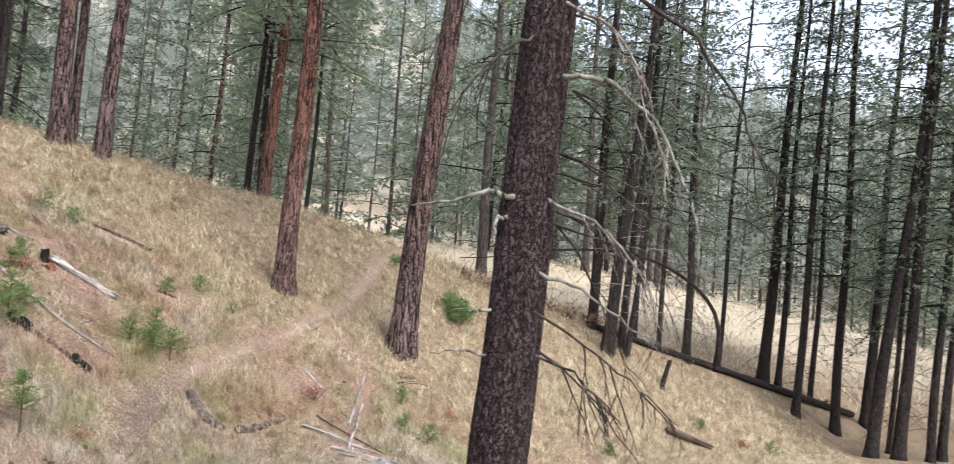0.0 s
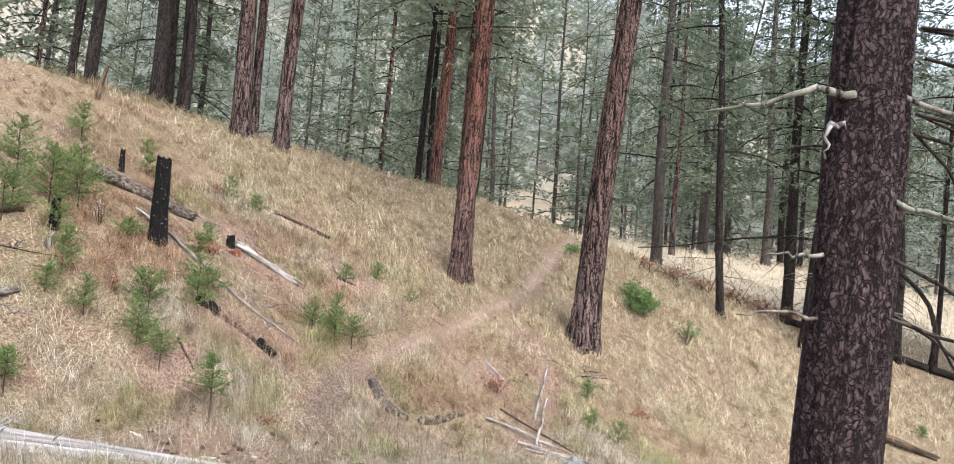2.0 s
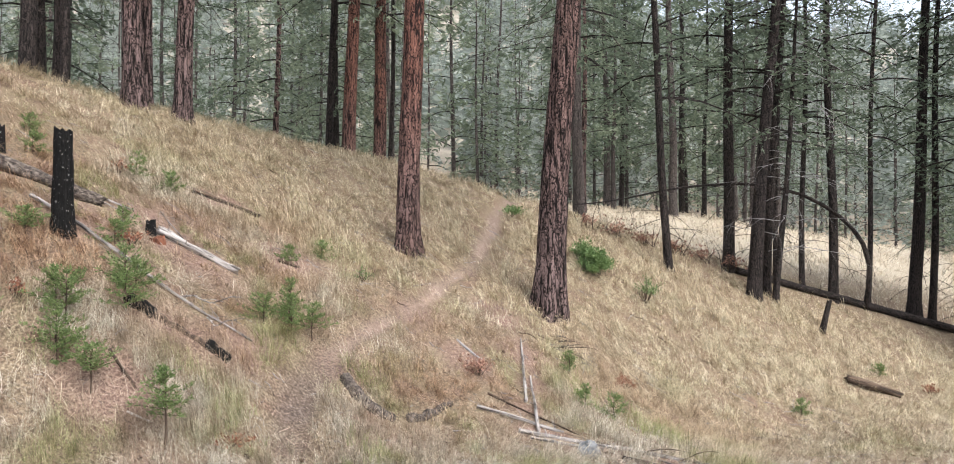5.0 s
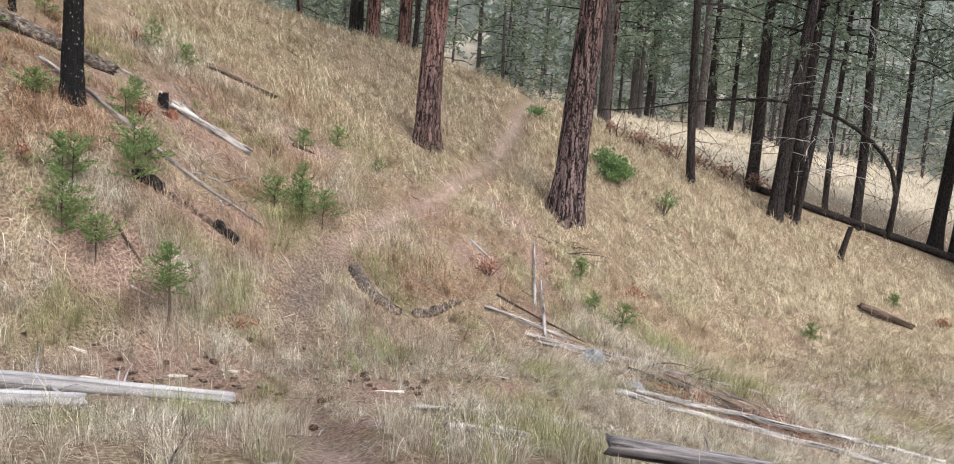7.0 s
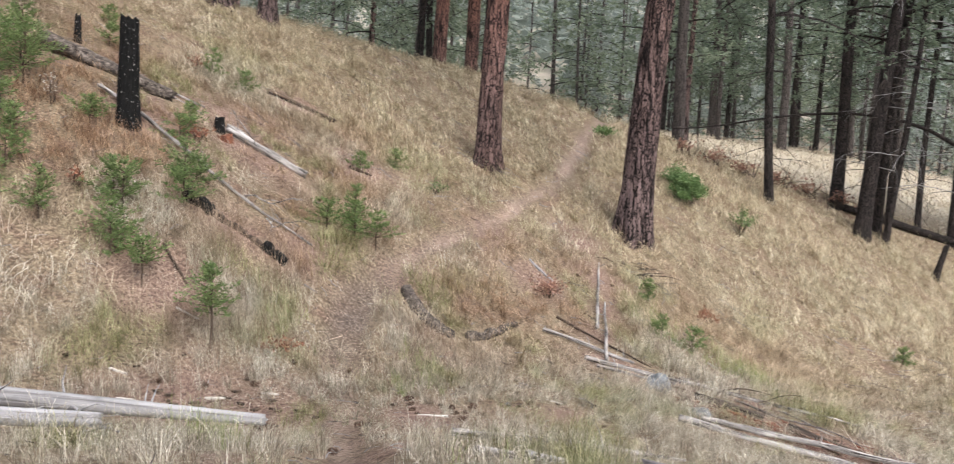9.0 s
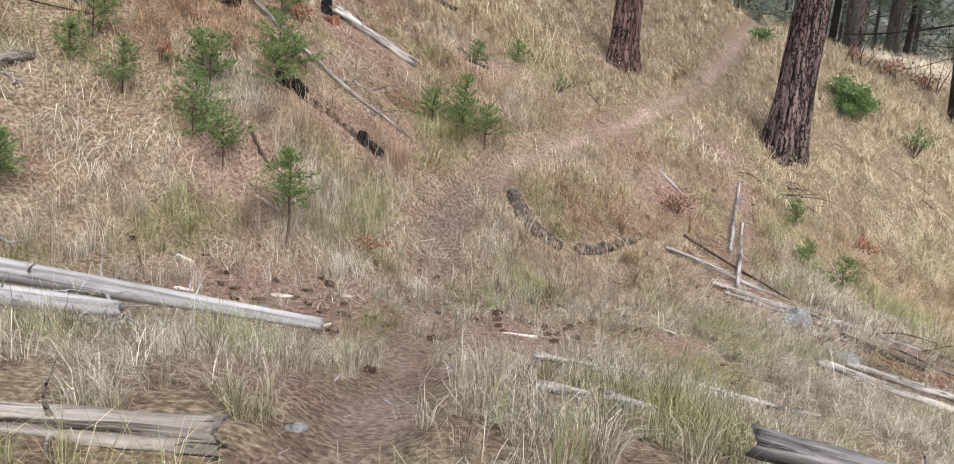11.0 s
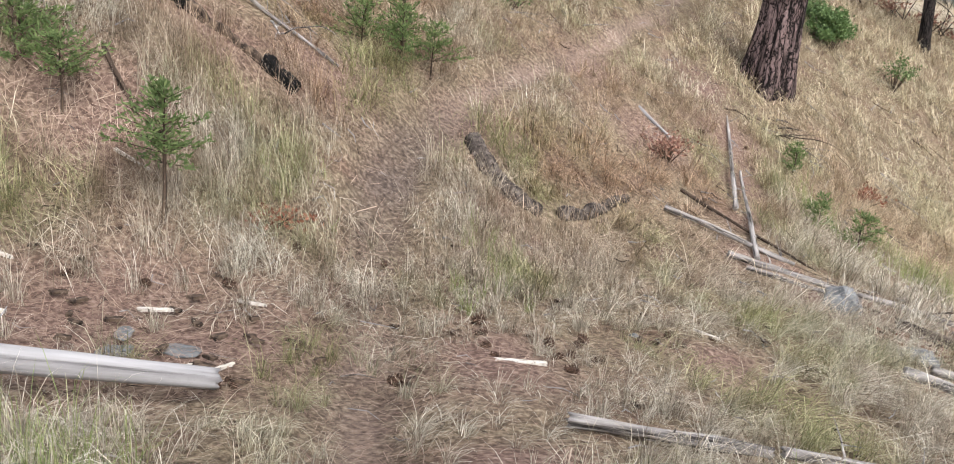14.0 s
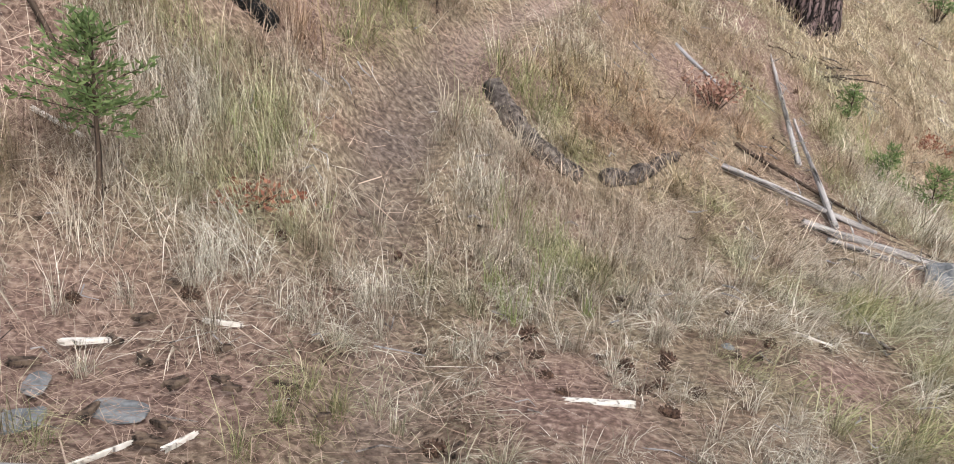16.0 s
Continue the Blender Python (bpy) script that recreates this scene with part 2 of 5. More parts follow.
def ground_material():
    m, n, l, b = material("grassy_forest_floor", 0.95, 0.1)
    fine = noise_at(n, l, 26, 10, (1, 1, 1))
    mid = noise_at(n, l, 2.2, 6)
    broad = noise_at(n, l, 0.3, 5)
    straw = ramp(n, l, fine, [(0.3, (0.050, 0.037, 0.026)), (0.5, (0.17, 0.132, 0.09)), (0.72, (0.40, 0.335, 0.24))])
    duff = ramp(n, l, fine, [(0.3, (0.038, 0.025, 0.020)), (0.5, (0.125, 0.08, 0.06)), (0.72, (0.29, 0.20, 0.15))])
    c = mixed(n, l, ramp(n, l, mid, [(0.46, (0, 0, 0)), (0.64, (0.8, 0.8, 0.8))]), straw, duff)
    pale = ramp(n, l, fine, [(0.3, (0.25, 0.215, 0.16)), (0.5, (0.38, 0.335, 0.26)), (0.72, (0.50, 0.45, 0.36))])
    dirt = ramp(n, l, fine, [(0.3, (0.034, 0.026, 0.022)), (0.5, (0.10, 0.077, 0.065)), (0.72, (0.21, 0.172, 0.145))])
    needles = ramp(n, l, fine, [(0.3, (0.050, 0.032, 0.027)), (0.5, (0.165, 0.108, 0.087)), (0.72, (0.36, 0.27, 0.225))])
    tread = ramp(n, l, fine, [(0.3, (0.09, 0.066, 0.054)), (0.5, (0.22, 0.163, 0.135)), (0.72, (0.39, 0.31, 0.26))])
    rotted = ramp(n, l, fine, [(0.3, (0.035, 0.018, 0.014)), (0.5, (0.105, 0.052, 0.040)), (0.72, (0.22, 0.125, 0.095))])
    woods = ramp(n, l, broad, [(0.35, (0.17, 0.17, 0.13)), (0.65, (0.32, 0.29, 0.25))])
    for key, colour in (("meadow", pale), ("woods", woods), ("duff", needles), ("rotted", rotted), ("trail", dirt), ("tread", tread)):
        a = n.new("ShaderNodeAttribute")
        a.attribute_name = key
        c = mixed(n, l, a.outputs["Fac"], c, colour)
    l.new(c, b.inputs["Base Color"])
    bumped(n, l, b, fine, 0.8, 0.03)
    return m


GROUND = ground_material()


def rock_material():
    m, n, l, b = material("grey_rock", 0.85, 0.3)
    f = noise_at(n, l, 18, 8)
    l.new(ramp(n, l, f, [(0.3, (0.07, 0.074, 0.078)), (0.5, (0.15, 0.158, 0.165)), (0.75, (0.27, 0.275, 0.27))]), b.inputs["Base Color"])
    bumped(n, l, b, f, 0.7, 0.02)
    return m


ROCK = rock_material()
CONE = wood("pine_cone_scales", (0.03, 0.018, 0.012), (0.085, 0.05, 0.034), (0.16, 0.10, 0.07), 1.0, 60)


# ---- mesh helpers ----
def mesh_of(name, verts, faces, mat, smooth=False):
    me = bpy.data.meshes.new(name)
    me.from_pydata(verts, [], faces)
    me.materials.append(mat)
    if smooth:
        me.shade_smooth()
    return me


def part(name, me, parent=None, label=""):
    ob = new(name, me)
    ob.parent = parent
    return tagged(ob, label) if label else ob


class Shape:
    """Collects vertices and faces of one mesh."""
    def __init__(self):
        self.v, self.f = [], []

    def tube(self, pts, radii, seg=7, rough=0.0, rng=random, cap=True):
        pts = [Vector(p) for p in pts]
        base = len(self.v)
        side = None
        for i, p in enumerate(pts):
            d = (pts[min(i + 1, len(pts) - 1)] - pts[max(i - 1, 0)]).normalized()
            if side is None:
                side = d.cross(Vector((0.31, 0.9, 0.22))).normalized()
            side = (side - d * side.dot(d)).normalized()
            up = d.cross(side)
            for k in range(seg):
                a = 2 * math.pi * k / seg
                r = radii[i] * (1 + rough * (rng.random() - 0.5))
                self.v.append(p + side * (r * math.cos(a)) + up * (r * math.sin(a)))
        for i in range(len(pts) - 1):
            for k in range(seg):
                a, b = base + i * seg + k, base + i * seg + (k + 1) % seg
                self.f.append((a, b, b + seg, a + seg))
        if cap:
            self.f.append(tuple(base + k for k in reversed(range(seg))))
            self.f.append(tuple(base + (len(pts) - 1) * seg + k for k in range(seg)))
        return self

    def leaf(self, p, d, width, length, rng=random):
        """A slim pointed leaf or needle spray, slightly folded."""
        d = Vector(d).normalized()
        s = d.cross(Vector((rng.uniform(-1, 1), rng.uniform(-1, 1), rng.uniform(-0.3, 1)))).normalized() * width
        p = Vector(p)
        n = len(self.v)
        self.v += [p, p + d * (length * 0.45) + s, p + d * length, p + d * (length * 0.45) - s]
        self.f.append((n, n + 1, n + 2, n + 3))

    def mesh(self, name, mat, smooth=False):
        return mesh_of(name, self.v, self.f, mat, smooth)


def softplus(s, w):
    return w * np.logaddexp(0.0, np.asarray(s, float) / w)


# ---- the lie of the land ----
HUMMOCKS = [(1.78, 10.7, 0.07, 0.9), (-1.2, 10.5, 0.14, 0.9), (-5.6, 4.6, 0.38, 1.5), (-3.6, 3.5, 0.25, 0.8), (-4.3, 1.6, -0.50, 1.5), (-4.6, -2.4, -0.80, 1.6), (-1.4, 0.4, -0.33, 1.6),
            (2.2, 5.6, 0.30, 1.8), (1.4, -1.2, 0.28, 1.3), (8, 4, -0.5, 3.0)]


def height(x, y):
    """A steep grassy slope rising to one side, a dell below it, a crest behind and a bench of meadow and wooded hills beyond."""
    x, y = np.asarray(x, float), np.asarray(y, float)
    z = -0.832 + 0.005 * x - 0.041 * y
    z = z + 0.589 * softplus(-(x * math.cos(0.812) - y * math.sin(0.812)) - 3.047, 0.4)
    z = z + 0.199 * softplus(x * math.cos(2.395) - y * math.sin(2.395) + 4.252, 2.4)
    for hx, hy, h, r in HUMMOCKS:
        z = z + h * np.exp(-((x - hx) ** 2 + (y - hy) ** 2) / (2 * r * r))
    left = np.maximum(np.minimum(x, 0), -14)
    crest = 18.1 + 0.33 * np.maximum(x, -14) - 0.044 * left ** 2 + np.minimum(x + 14, 0)
    z = z - 0.80 * softplus(y - crest, 0.5)
    out = -2 + 0.095 * (np.minimum(y, 330) - 25) - 0.12 * (np.clip(x, -60, 80) - 10) + (0.33 + 0.12 * np.clip((50 - x) / 90, 0, 1)) * (softplus(y - 125, 15) - softplus(y - 330, 30)) + 0.10 * softplus(x - 110, 15)
    bench = 5.45 - 0.06 * np.clip(x, -6, 60) - 0.10 * softplus(x - 10, 2.0) + (0.12 + 0.003 * np.clip(x, 0, 20)) * (y - 45)
    bench = bench - 0.55 * softplus(y - 47, 1.5) - 0.8 * softplus(crest + 2.6 - y, 0.4) - 0.6 * softplus(-x - 6, 1.0)
    far = out + softplus(bench - out, 0.5)
    return far + softplus(z - far, 0.3)


def ground_z(x, y):
    return float(height(x, y))


TRAIL = [(4.3, -12.0), (3.6, -9.3), (2.0, -6.6), (1.2, -4.0), (0.35, -1.8), (-0.5, 0.4), (-1.2, 2.3), (-1.66, 3.6), (-1.75, 4.65), (-1.6, 6.0),
         (-1.16, 7.7), (-0.49, 9.84), (0.05, 11.9), (0.28, 14.2), (0.5, 16.4), (0.9, 19.0), (1.6, 24.0)]


def trail_distance(x, y):
    best = np.full(np.shape(x), 1e9)
    for (ax, ay), (bx, by) in zip(TRAIL, TRAIL[1:]):
        dx, dy = bx - ax, by - ay
        k = np.clip(((x - ax) * dx + (y - ay) * dy) / (dx * dx + dy * dy), 0, 1)
        best = np.minimum(best, np.hypot(x - ax - k * dx, y - ay - k * dy))
    return best


# patches of bare needle litter: x, y, radius
LITTER = [(1.2, 2.7, 0.45), (-0.04, 1.75, 0.35), (-2.2, 1.1, 1.5), (-0.2, 1.7, 0.9), (0.2, 0.2, 0.6), (3.3, 4.4, 1.3), (4.6, 4.5, 1.1), (2.3, 5.0, 0.6), (5.6, 4.3, 0.7), (1.45, 6.6, 0.4), (1.4, 7.6, 0.4), (1.5, 5.6, 0.5), (3.2, 3.6, 0.5), (4.2, 3.5, 0.5), (5.2, 3.5, 0.5), (2.6, 5.55, 0.4), (3.6, 5.85, 0.4), (1.2, 8.6, 0.9), (-3.9, 5.9, 0.8), (-2.6, 4.4, 0.7), (-3.6, 2.6, 0.8),
          (0.3, 7.4, 0.8), (-1.3, 5.5, 0.7), (-0.4, -1.6, 0.5), (-5.1, 6.6, 0.9), (-3.0, 8.0, 0.9),
          (-0.35, 4.0, 0.3), (-0.9, 4.3, 0.3), (-5.4, 5.1, 0.7), (-4.0, 6.3, 0.6), (-3.3, 3.9, 0.5), (-6.4, 6.0, 0.8), (-4.6, 9.0, 0.7), (3.6, 5.7, 0.8), (-4.6, 7.4, 0.8), (0.9, 9.8, 0.8), (-0.6, 8.6, 0.8)]


def litter_amount(x, y):
    v = np.zeros(np.shape(x))
    for px, py, r in LITTER:
        v = np.maximum(v, np.exp(-((x - px) ** 2 + (y - py) ** 2) / (0.7 * r * r)))
    return v


def wobble(x, y, s, seed):
    """Cheap smooth value noise from a few turned waves, about -1 to 1."""
    rs = np.random.RandomState(seed)
    v = 0
    for k in range(7):
        a, p, q = rs.uniform(0, 6.28), rs.uniform(0, 6.28), rs.uniform(0.6, 1.9)
        v = v + np.sin((x * math.cos(a) + y * math.sin(a)) * s * q + p)
    return v / 3.4


def rotted_amount(x, y):
    """Crumbled red rotten wood between the poles in the dell."""
    return np.clip(1.7 * np.exp(-((x - 3.7) / 1.35) ** 2 - ((y - 4.45 - 0.06 * (x - 3)) / 0.46) ** 2) - 0.25 + 0.25 * wobble(x, y, 6, 12), 0, 1)


def axis(lo, hi, step, reach):
    mid = np.arange(lo, hi + step / 2, step)
    grow, v, d = [], 0.0, step
    while v < reach:
        d *= 1.13
        v += d
        grow.append(v)
    grow = np.array(grow)
    return np.concatenate([(lo - grow)[::-1], mid, hi + grow])


def build_ground():
    xs, ys = axis(-11, 15, 0.11, 900), axis(-11, 22, 0.11, 900)
    X, Y = np.meshgrid(xs, ys)
    Z = height(X, Y)
    near = np.exp(-((X - 1) / 40) ** 2 - ((Y - 6) / 40) ** 2)
    td = trail_distance(X, Y) + 0.07 * wobble(X, Y, 3.0, 3)
    trail = np.clip(1.45 - td / np.where(Y > 6, 0.16, 0.23), 0, 1) * (Y < 24) * (0.45 + 0.55 * np.exp(-((Y - 4.2) / 2.0) ** 2))
    trail = trail * (1 - 0.6 * np.exp(-((Y - 2.0) / 0.9) ** 2))
    tread = np.clip(1.4 - td / 0.14, 0, 1) * np.maximum(np.clip((Y - 5.2) / 0.9, 0, 1), np.clip((2.8 - Y) / 0.8, 0, 1)) * (Y < 24) * np.clip(0.75 + 0.4 * wobble(X, Y, 4, 10), 0, 1)
    rotted = rotted_amount(X, Y)
    Z = Z + near * (0.035 * wobble(X, Y, 1.4, 5) + 0.022 * wobble(X, Y, 4.5, 6) + 0.012 * wobble(X, Y, 11, 7)) * (1 - 0.7 * trail)
    Z = Z - 0.15 * np.clip(1.35 - td / 0.3, 0, 1) * (Y < 24)
    nx, ny = len(xs), len(ys)
    co = np.stack([X, Y, Z], -1).reshape(-1, 3)
    i = np.arange(nx * ny).reshape(ny, nx)
    quads = np.stack([i[:-1, :-1], i[:-1, 1:], i[1:, 1:], i[1:, :-1]], -1).reshape(-1, 4)
    me = bpy.data.meshes.new("ground")
    me.vertices.add(len(co))
    me.vertices.foreach_set("co", co.ravel())
    me.loops.add(quads.size)
    me.loops.foreach_set("vertex_index", quads.ravel())
    me.polygons.add(len(quads))
    me.polygons.foreach_set("loop_start", np.arange(0, quads.size, 4))
    me.update(calc_edges=True)
    me.shade_smooth()
    me.materials.append(GROUND)
    meadow = np.clip((Y - 20 - 0.3 * X) / 6, 0, 1) * np.clip((125 - Y) / 20, 0, 1)
    woods = np.clip((Y - 115) / 25, 0, 1)
    woods = np.maximum(woods, np.clip((np.hypot(X, Y - 20) - 120) / 40, 0, 1))
    duff = np.clip(litter_amount(X, Y) * 1.5 - 0.35 + 0.3 * wobble(X, Y, 4, 9), 0, 1) * (np.hypot(X, Y) < 40)
    for key, val in (("trail", trail * (0.85 + 0.15 * wobble(X, Y, 6, 8))), ("meadow", meadow), ("woods", woods), ("duff", duff), ("rotted", rotted), ("tread", tread)):
        a = me.attributes.new(key, "FLOAT", "POINT")
        a.data.foreach_set("value", np.clip(val, 0, 1).astype(np.float32).ravel())
    return tagged(new("ground", me), "dry grassy hillside with bare dirt trail", "ground", kind="structure")


ground = build_ground()

# ---- trees ----
def trunk_shape(rng, tall, r0, lean=(0, 0), seg=14, step=0.5, flare=0.35, knobs=0.0, burl=0.05):
    """A tapered trunk with a flared, fluted foot, standing at the origin."""
    s = Shape()
    n = max(6, int(tall / step))
    flutes, ph = rng.randint(4, 6), rng.uniform(0, 6.28)
    wx, wy = rng.uniform(0, 6), rng.uniform(0, 6)
    for i in range(n + 1):
        k = i / n
        z = -0.25 + (tall + 0.25) * (k ** 1.25)
        r = r0 * (1 - 0.86 * max(z, 0) / tall) * (1 + flare * math.exp(-max(z + 0.05, 0) / (r0 * 1.5)))
        cx = lean[0] * z + 0.05 * math.sin(z * 0.5 + wx) * min(1, z / 3)
        cy = lean[1] * z + 0.05 * math.sin(z * 0.45 + wy) * min(1, z / 3)
        foot = 0.16 * math.exp(-max(z, 0) / (r0 * 2.0))
        for j in range(seg):
            a = 2 * math.pi * j / seg
            bump = 1 + foot * math.cos(flutes * a + ph) + burl * noise.noise((math.cos(a) * 1.7 + wx, math.sin(a) * 1.7 + wy, z * 1.1))
            if knobs:
                bump += knobs * (noise.noise((math.cos(a) * 4.2 + wx, math.sin(a) * 4.2, z * 1.6)) - 1.4 * max(0, 0.18 - abs(noise.noise((math.cos(a) * 3.2, math.sin(a) * 3.2 + wy, z * 0.9)))) / 0.18)
            s.v.append((cx + r * bump * math.cos(a), cy + r * bump * math.sin(a), z))
    for i in range(n):
        for j in range(seg):
            a, b = i * seg + j, i * seg + (j + 1) % seg
            s.f.append((a, b, b + seg, a + seg))
    return s


def bough(wood_s, leaf_s, rng, p, d, length, droop, thick, twigs, size, bare=0.25, side_seg=3):
    """One branch with sprays of needles along it."""
    pts = []
    n = 5
    for i in range(n + 1):
        k = i / n
        pts.append(Vector(p) + Vector(d) * (length * k) + Vector((0, 0, -droop * length * k * k + 0.10 * length * max(0, k - 0.75))))
    wood_s.tube(pts, [thick * (1 - 0.85 * i / n) for i in range(n + 1)], side_seg, cap=False)
    d = Vector(d).normalized()
    across = d.cross(Vector((0, 0, 1))).normalized()
    for t in range(twigs):
        k = bare + (1 - bare) * (t + rng.random()) / twigs
        i = min(int(k * n), n - 1)
        q = pts[i].lerp(pts[i + 1], k * n - i)
        reach = length * 0.30 * (1.15 - k) + 0.12
        sgn = rng.choice((-1, 1))
        out = (across * sgn * rng.uniform(0.4, 1.1) + d * rng.uniform(0.3, 1.1) + Vector((0, 0, rng.uniform(-0.6, 0.35))))
        q = q + across * (sgn * reach * rng.random() * 0.9) + Vector((0, 0, rng.gauss(-0.05, 0.06 + 0.05 * length)))
        for u in range(3):
            o = out + Vector((rng.uniform(-0.8, 0.8), rng.uniform(-0.8, 0.8), rng.uniform(-0.9, 0.6)))
            leaf_s.leaf(q, o, size * rng.uniform(0.13, 0.26), size * rng.uniform(0.9, 1.9), rng)


def dead_twig(s, rng, p, d, length, thick, depth=0, seg=4):
    """A bare crooked branch with forks."""
    pts, q, v = [Vector(p)], Vector(p), Vector(d).normalized()
    n = 6
    for i in range(n):
        v = (v + Vector((rng.uniform(-0.22, 0.22), rng.uniform(-0.22, 0.22), rng.uniform(-0.32, 0.08)))).normalized()
        q = q + v * (length / n)
        pts.append(q.copy())
    s.tube(pts, [thick * (1 - 0.85 * i / n) for i in range(n + 1)], seg, cap=False)
    if depth > 0:
        for i in range(2, n):
            if rng.random() < 0.75:
                w = (pts[i + 1] - pts[i]).normalized() + Vector((rng.uniform(-0.9, 0.9), rng.uniform(-0.9, 0.9), rng.uniform(-0.7, 0.2)))
                dead_twig(s, rng, pts[i], w, length * rng.uniform(0.25, 0.5), thick * 0.5 * (1 - i / n) + 0.002, depth - 1, max(3, seg - 1))


def make_tree(name, seed, tall, r0, barkm, needles, crown_from, reach, boughs, twigs, size, lean=(0, 0), dead_from=None, dead=0, seg=14, step=0.5, knobs=0.0, droop=0.35, crown_name="crown", apart=True):
    rng = random.Random(seed)
    root = new(name)
    part("trunk", trunk_shape(rng, tall, r0, lean, seg, step, knobs=knobs).mesh("trunk", barkm, True), root)
    limbs, leaves, bare = Shape(), Shape(), Shape()
    for i in range(boughs):
        k = (i + rng.random()) / boughs
        z = crown_from + (tall - crown_from) * k ** 0.9
        a = i * 2.4 + rng.uniform(-0.4, 0.4)
        L = reach * (1.02 - k) ** 0.75 * rng.uniform(0.55, 1.15) + 0.25
        c = Vector((lean[0] * z, lean[1] * z, z))
        bough(limbs, leaves, rng, c, Vector((math.cos(a), math.sin(a), rng.uniform(-0.1, 0.25) + 0.3 * k)), L, droop * rng.uniform(0.2, 1.9), 0.012 + 0.012 * L, max(4, int(twigs * L / reach)), size)
    if boughs:
        tagged(part("branchwork", limbs.mesh("branchwork", BARK_DARK), root), kind="stuff")
        tagged(part(crown_name, leaves.mesh(crown_name, needles), root), kind="stuff")
    for i in range(dead):
        z = dead_from + (crown_from - dead_from) * (i + rng.random()) / dead
        a = rng.uniform(0, 6.28)
        r = r0 * (1 - 0.86 * z / tall) * 0.8
        if apart:
            bare = Shape()
        dead_twig(bare, rng, (lean[0] * z + r * math.cos(a), lean[1] * z + r * math.sin(a), z), (math.cos(a), math.sin(a), rng.uniform(-0.5, 0.15)), rng.uniform(0.5, 1.0) * reach * 0.75, 0.011, 1, 3)
        if apart:
            part("dead_branch", bare.mesh("dead_branch", WOOD_DEAD), root)
    if dead and not apart:
        tagged(part("dead_branchwork", bare.mesh("dead_branchwork", WOOD_DEAD), root, "bare grey dead lower branches"), kind="stuff")
    return root


def stand(root, x, y, turn=0.0, scale=1.0, sink=0.03):
    root.matrix_basis = Matrix.LocRotScale((x, y, ground_z(x, y) - sink), Euler((0, 0, turn)), (scale,) * 3)
    return root


PINE = "tall ponderosa pine with reddish plated bark"
# the two great pines beside the trail
t = stand(make_tree("pine_tree", 11, 27, 0.25, BARK_RED, NEEDLE_PINE, 8.4, 3.4, 60, 60, 0.22, (0.006, 0), 5.6, 22, 64, 0.12, 0.05), -1.22, 10.7)
tagged(t, "slender ponderosa pine with red bark and charred foot", "tree", "pines by the trail")
t = stand(make_tree("pine_tree", 12, 30, 0.325, BARK_BROWN, NEEDLE_PINE, 9.4, 3.8, 64, 60, 0.22, (0.058, 0), 5.9, 30, 80, 0.10, 0.055), 1.78, 11.0)
tagged(t, "large ponderosa pine with deeply furrowed red-brown bark", "tree", "pines by the trail")
# pines on the crest of the slope
for seed, x, y, r, lean in ((13, -7.88, 11.9, 0.25, -0.051), (14, -6.95, 12.4, 0.21, 0.032), (15, -8.05, 12.9, 0.14, -0.02)):
    t = stand(make_tree("pine_tree", seed, 24, r, BARK_BROWN, NEEDLE_PINE, 8.0, 3.2, 48, 50, 0.22, (lean, 0), 3.0, 26, 20, 0.3), x, y)
    tagged(t, "brown-barked pine on the crest of the grassy slope", "tree", "pines on the crest")
for seed, x, y, r in ((16, -9.9, 10.9, 0.19), (17, -9.6, 11.6, 0.13), (18, -9.3, 11.4, 0.11), (19, -11.4, 10.2, 0.17), (20, -12.3, 10.6, 0.12), (21, -10.6, 12.6, 0.14)):
    t = stand(make_tree("pine_tree", seed, 22, r, BARK_DARK, NEEDLE_FIR, 6.0, 2.6, 44, 44, 0.20, (random.Random(seed).uniform(-0.02, 0.03), 0), 1.2, 16, 12, 0.5), x, y)
    tagged(t, "dark-barked conifer on the upper slope", "tree", "conifers on the upper slope")
# behind the crest
for seed, x, y, r, b in ((22, -4.7, 20.4, 0.25, BARK_RED), (23, -3.85, 21.0, 0.24, BARK_RED), (24, -5.5, 20.9, 0.14, BARK_DARK), (25, -4.0, 24.0, 0.10, BARK_DARK)):
    t = stand(make_tree("pine_tree", seed, 25, r, b, NEEDLE_PINE, 7.5, 3.3, 50, 50, 0.22, (0.01, 0), 3.5, 14, 20, 0.35), x, y)
    tagged(t, "ponderosa pine with red bark behind the crest" if b == BARK_RED else "dark slender conifer behind the crest", "tree", "pines behind the crest")

